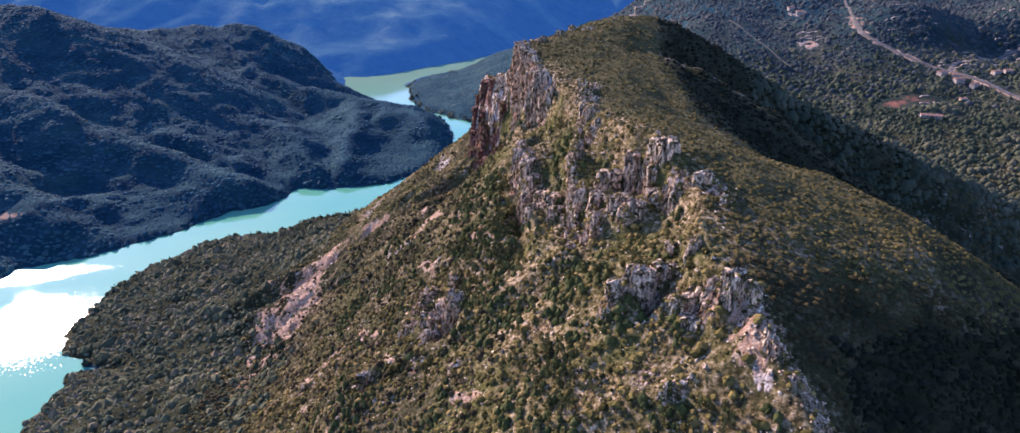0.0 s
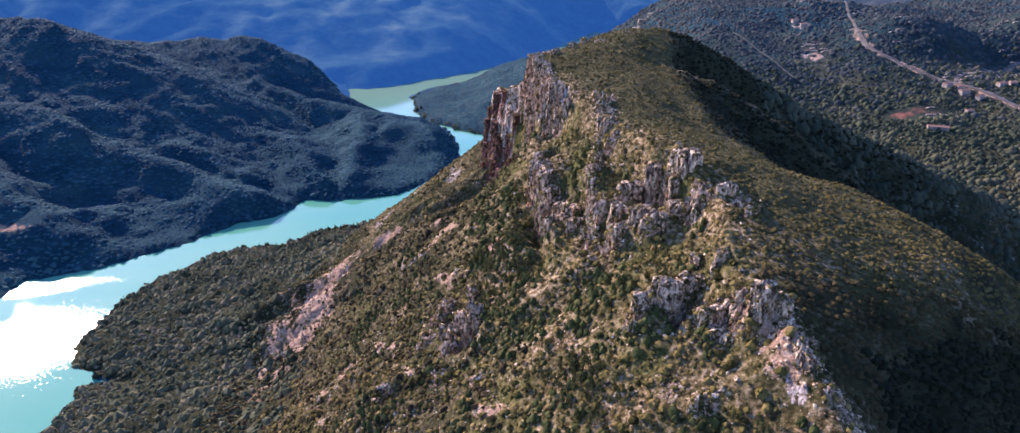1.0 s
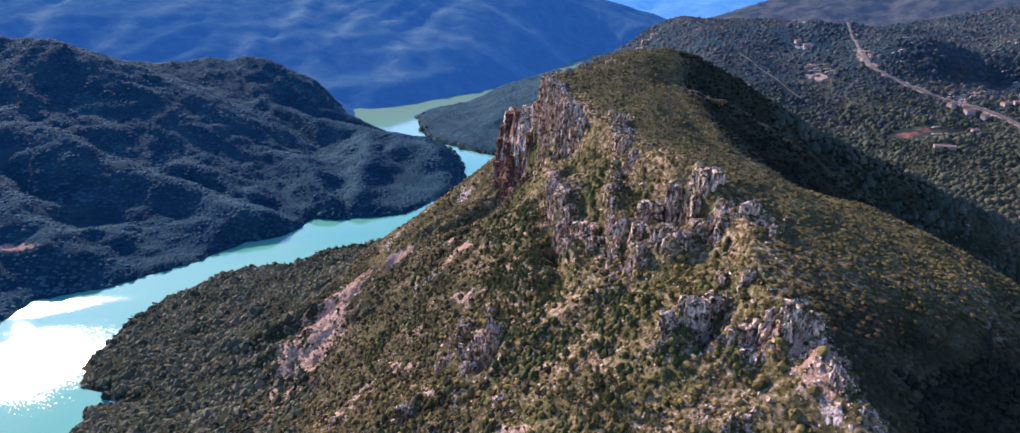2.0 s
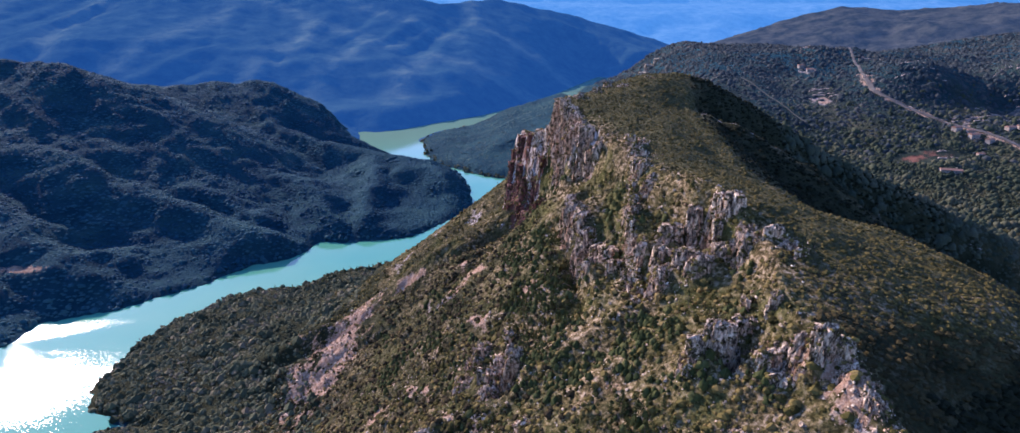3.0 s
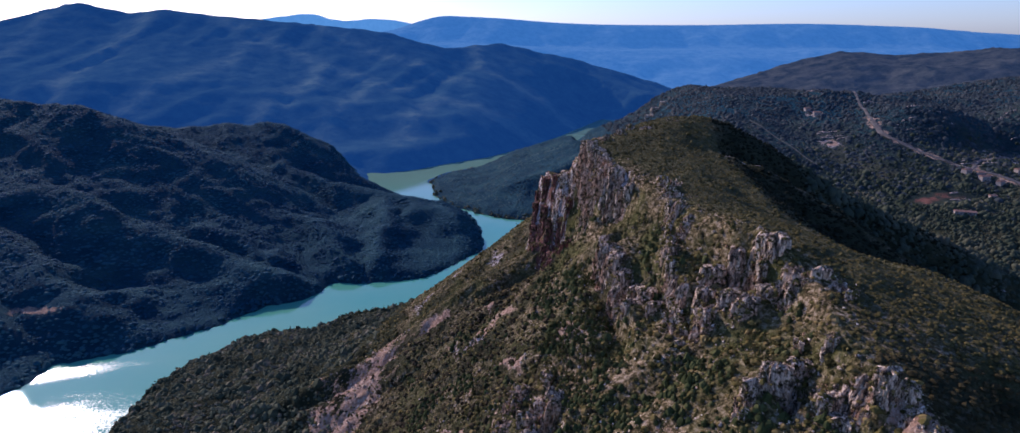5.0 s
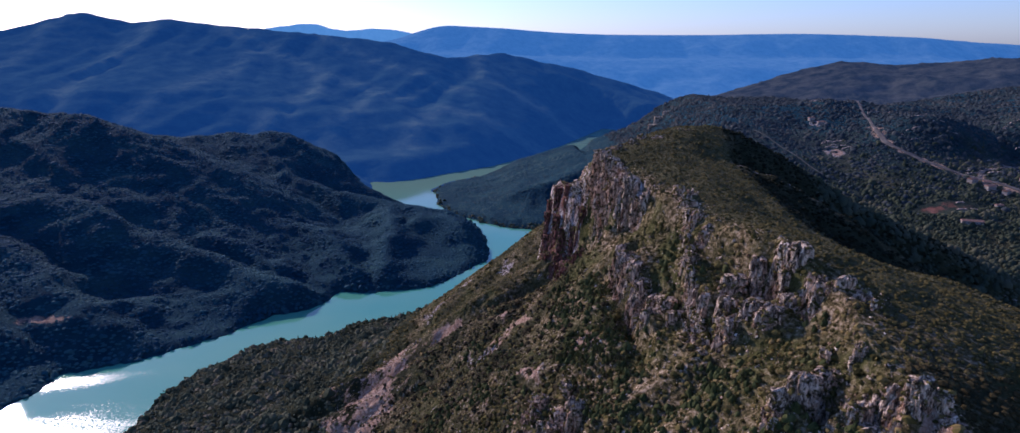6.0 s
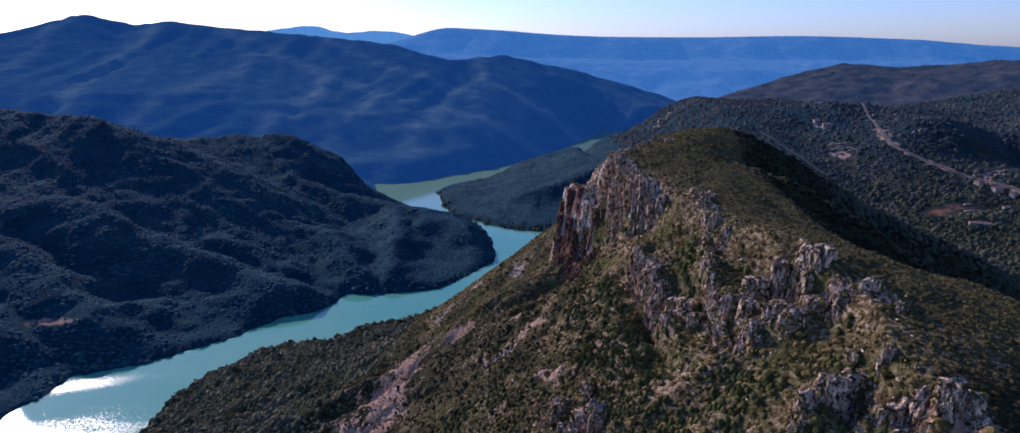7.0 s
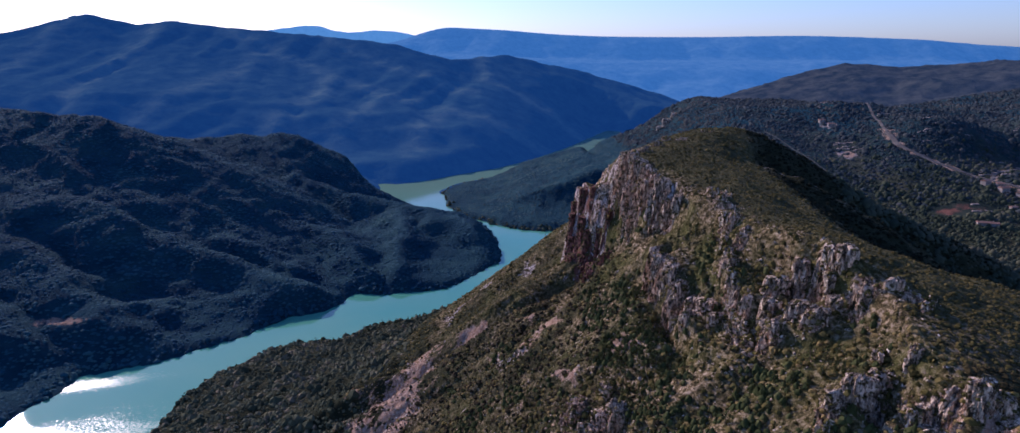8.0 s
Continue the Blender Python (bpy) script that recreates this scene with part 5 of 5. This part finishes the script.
# ---- single pines that stand out of the scrub ----
def tube(p, r, sides=6):
    """A tapered tube through the points p with the radii r."""
    v, f = [], []
    for k, ((x, y, z), rad) in enumerate(zip(p, r)):
        for j in range(sides):
            a = 2 * math.pi * j / sides
            v.append((x + rad * math.cos(a), y + rad * math.sin(a), z))
        if k:
            for j in range(sides):
                a, b = (k - 1) * sides + j, (k - 1) * sides + (j + 1) % sides
                f += [(a, b, b + sides), (a, b + sides, a + sides)]
    return v, f


def pine(rs, tall):
    tree = new("pine_tree")
    lean = rs.uniform(-0.06, 0.06, 2)
    v, f = tube([(lean[0] * z * tall, lean[1] * z * tall, z * tall) for z in (-0.1, 0.3, 0.65, 0.97)], [0.028 * tall, 0.02 * tall, 0.012 * tall, 0.003 * tall])
    for k in range(7):
        z = tall * (0.3 + 0.08 * k)
        a, l = k * 2.4 + rs.uniform(-0.4, 0.4), tall * (0.30 - 0.028 * k)
        n = len(v)
        bx, by = lean[0] * z, lean[1] * z
        v += [(bx, by, z - 0.02 * tall), (bx + 0.01 * tall, by, z + 0.015 * tall), (bx, by + 0.012 * tall, z), (bx + l * math.cos(a), by + l * math.sin(a), z + l * 0.35)]
        f += [(n, n + 1, n + 3), (n + 1, n + 2, n + 3), (n + 2, n, n + 3)]
    place("trunk", mesh_from("trunk", v, f), BARK, tree)
    cv, cf = [], []
    for k in range(120):
        h = rs.uniform(0.16, 1.0)
        wide = tall * 0.27 * (1 - h) ** 0.6 * (0.75 + 0.25 * math.sin(h * 30))
        a, d = rs.uniform(0, 6.283), wide * math.sqrt(rs.uniform(0.25, 1))
        c = np.array([lean[0] * h * tall + d * math.cos(a), lean[1] * h * tall + d * math.sin(a), h * tall])
        n = len(cv)
        cv += list(c + rs.normal(0, 0.055 * tall, (3, 3)) * np.array([1, 1, 0.8]))
        cf.append((n, n + 1, n + 2))
    place("crown", mesh_from("crown", cv, cf), PINE, tree)
    return tagged(tree, "dark green pine standing among the scrub", "tree", "pines on the ridge")


PINES = [pine(np.random.RandomState(40 + k), t) for k, t in enumerate((4.6, 5.4, 3.8, 6.2, 4.2, 5.0))]
x, y = jittered(rng, -70, 75, 120, 360, 3.5)
z, g, sd, br, sc = ground_at(x, y)
grove = fbm(x / 30 + 9, y / 30, 3) + 0.6 * np.exp(-((x + 12) / 13) ** 2 - ((y - 285) / 34) ** 2) + 0.4 * np.exp(-((x - 16) / 20) ** 2 - ((y - 190) / 36) ** 2)
keep = (rng.uniform(0, 1, x.shape) < 0.75 * step(0.1, 0.55, grove) * (1 - br)) & (x < lerp_at(y, RIDGE, 1) - 6)
spots = list(zip(x[keep], y[keep], z[keep]))
x, y = along([(-262, 600), (-235, 604), (-205, 640), (-165, 660), (-150, 675)], 6.0)
x, y = x + 4 + rng.uniform(-3, 3, x.shape), y - 4 + rng.uniform(-3, 3, x.shape)
spots += list(zip(x, y, ground_at(x, y)[0]))
rng.shuffle(spots)
for k, (a, b, c) in enumerate(spots[:290]):
    if k < len(PINES):
        PINES[k].matrix_basis = pose(a, b, c)
        continue
    m = pose(a, b, c, 0, 0, rng.uniform(0, 360))
    copy_thing(PINES[k % len(PINES)], m).scale = (1, 1, 1)


# ---- farm buildings in the valley ----
def box(sx, sy, z0, z1):
    v = [(x, y, z) for z in (z0, z1) for x, y in ((-sx, -sy), (sx, -sy), (sx, sy), (-sx, sy))]
    return v, [(0, 1, 5, 4), (1, 2, 6, 5), (2, 3, 7, 6), (3, 0, 4, 7), (4, 5, 6, 7), (3, 2, 1, 0)]


def house(x, y, lx, ly, h, turn, label):
    z = float(ground_at(np.array([float(x)]), np.array([float(y)]))[0][0])
    ob = new("farmhouse")
    ob.matrix_basis = pose(x, y, z, 0, 0, turn)
    place("wall", mesh_from("wall", *box(lx / 2, ly / 2, -2.0, h)), WALL_PAINT, ob)
    e, r = 0.5, ly * 0.24
    v = [(sx * (lx / 2 + e), sy * (ly / 2 + e), h + dz) for dz in (0.02, 0.3) for sx, sy in ((-1, -1), (1, -1), (1, 1), (-1, 1))]
    v += [(-lx / 2 - e, 0, h + r + 0.3), (lx / 2 + e, 0, h + r + 0.3)]
    f = [(0, 3, 2), (0, 2, 1), (0, 1, 5), (0, 5, 4), (2, 3, 7), (2, 7, 6), (1, 2, 6), (1, 6, 5), (3, 0, 4), (3, 4, 7), (4, 5, 9), (4, 9, 8), (6, 7, 8), (6, 8, 9), (5, 6, 9), (7, 4, 8)]
    roof = place("roof", mesh_from("roof", v, f), TILES, ob, "terracotta tiled roof")
    vv, ff = box(0.35, 0.35, h + 0.2, h + r + 1.0)
    place("chimney", mesh_from("chimney", vv, ff), WALL_PAINT, roof, "plastered chimney").location = (lx * 0.25, ly * 0.12, 0)
    for k in range(max(2, int(lx / 4))):
        wx = -lx / 2 + (k + 0.5) * lx / max(2, int(lx / 4))
        vv, ff = box(0.5, 0.06, h * 0.35, h * 0.35 + 1.2)
        w = place("window", mesh_from("window", vv, ff), SHUTTER, ob)
        w.location = (wx, -ly / 2 - 0.03, 0)
        vv, ff = box(0.4, 0.05, h * 0.35 + 0.1, h * 0.35 + 1.1)
        place("pane", mesh_from("pane", vv, ff), DARK_PANE, w, "dark glass pane").location = (0, -0.03, 0)
    vv, ff = box(0.5, 0.06, 0.0, 2.0)
    place("door", mesh_from("door", vv, ff), SHUTTER, ob, "weathered wooden door").location = (lx * 0.08, -ly / 2 - 0.03, 0)
    return tagged(ob, label, "house", "valley farm buildings")


FARMS = [(528, 814, 10, 7, 4.0, 20), (541, 807, 8, 6, 3.5, -15), (537, 794, 11, 7, 4.0, 8), (547, 779, 9, 6, 3.5, 25), (600, 821, 11, 7, 4.0, 8), (615, 823, 8, 6, 3.5, -10), (515, 745, 7, 5, 3.0, 0),
         (441, 1086, 9, 6, 4, 10), (447, 1064, 10, 6, 4, -12), (449, 692, 20, 6, 3.0, -20)]
for x, y, lx, ly, h, turn in FARMS:
    house(x, y, lx, ly, h, turn, "small farmhouse with pale walls and a terracotta roof" if lx < 15 else "long low farm shed beside the red field")


# ---- terraced fields in the valley: low walls of pale stone and earth ----
def terrace(x, y, long, high, turn, seed):
    rs = np.random.RandomState(seed)
    n = max(6, int(long / 1.5))
    s = np.linspace(-long / 2, long / 2, n)
    c, d = math.cos(radians(turn)), math.sin(radians(turn))
    bow = 0.04 * long * np.cos(s / long * 3) + 0.5 * fbm(s / 4 + seed, 0 * s, 2)
    px, py = x + s * c - bow * d, y + s * d + bow * c
    gz = ground_at(px, py)[0]
    z0 = float(gz[n // 2])
    top = high * (0.7 + 0.5 * fbm(s / 3 + seed, 0 * s + 5, 2)) * np.clip(4 - 8 * np.abs(s / long), 0, 1)
    rows = []
    for back, up in ((0.0, -1.5), (0.15, 1.0), (1.6, 1.02), (2.2, -1.5)):
        lift = top if up > 0 else np.full(n, up)
        rows.append(np.stack([px - back * d - x, py + back * c - y, gz - z0 + lift + rs.uniform(-0.12, 0.12, n)], -1))
    ob = place("terrace_wall", mesh_from("terrace_wall", np.concatenate(rows), grid_faces(n, 4)[:, ::-1]), TERRACE)
    ob.matrix_basis = pose(x, y, z0)
    return tagged(ob, "low terrace wall of pale stone and earth among the woods", "wall", "valley terraces")


TERRACE = plain("terrace_stone", (0.36, 0.27, 0.21), 0.95, 0.35, 0.5)
rs = np.random.RandomState(5)
for cx, cy, sx, sy, count in ((433, 972, 17, 20, 9), (483, 1152, 10, 18, 4), (556, 1108, 16, 22, 5), (640, 1105, 32, 26, 6), (602, 1020, 22, 18, 5), (545, 970, 40, 30, 12), (650, 880, 40, 30, 9), (700, 960, 50, 50, 10), (566, 842, 24, 18, 9), (468, 738, 20, 14, 3)):
    for k in range(count):
        terrace(cx + rs.uniform(-sx, sx), cy + rs.uniform(-sy, sy), rs.uniform(7, 20), rs.uniform(0.9, 2.0), rs.uniform(-25, 12), k + int(cx))
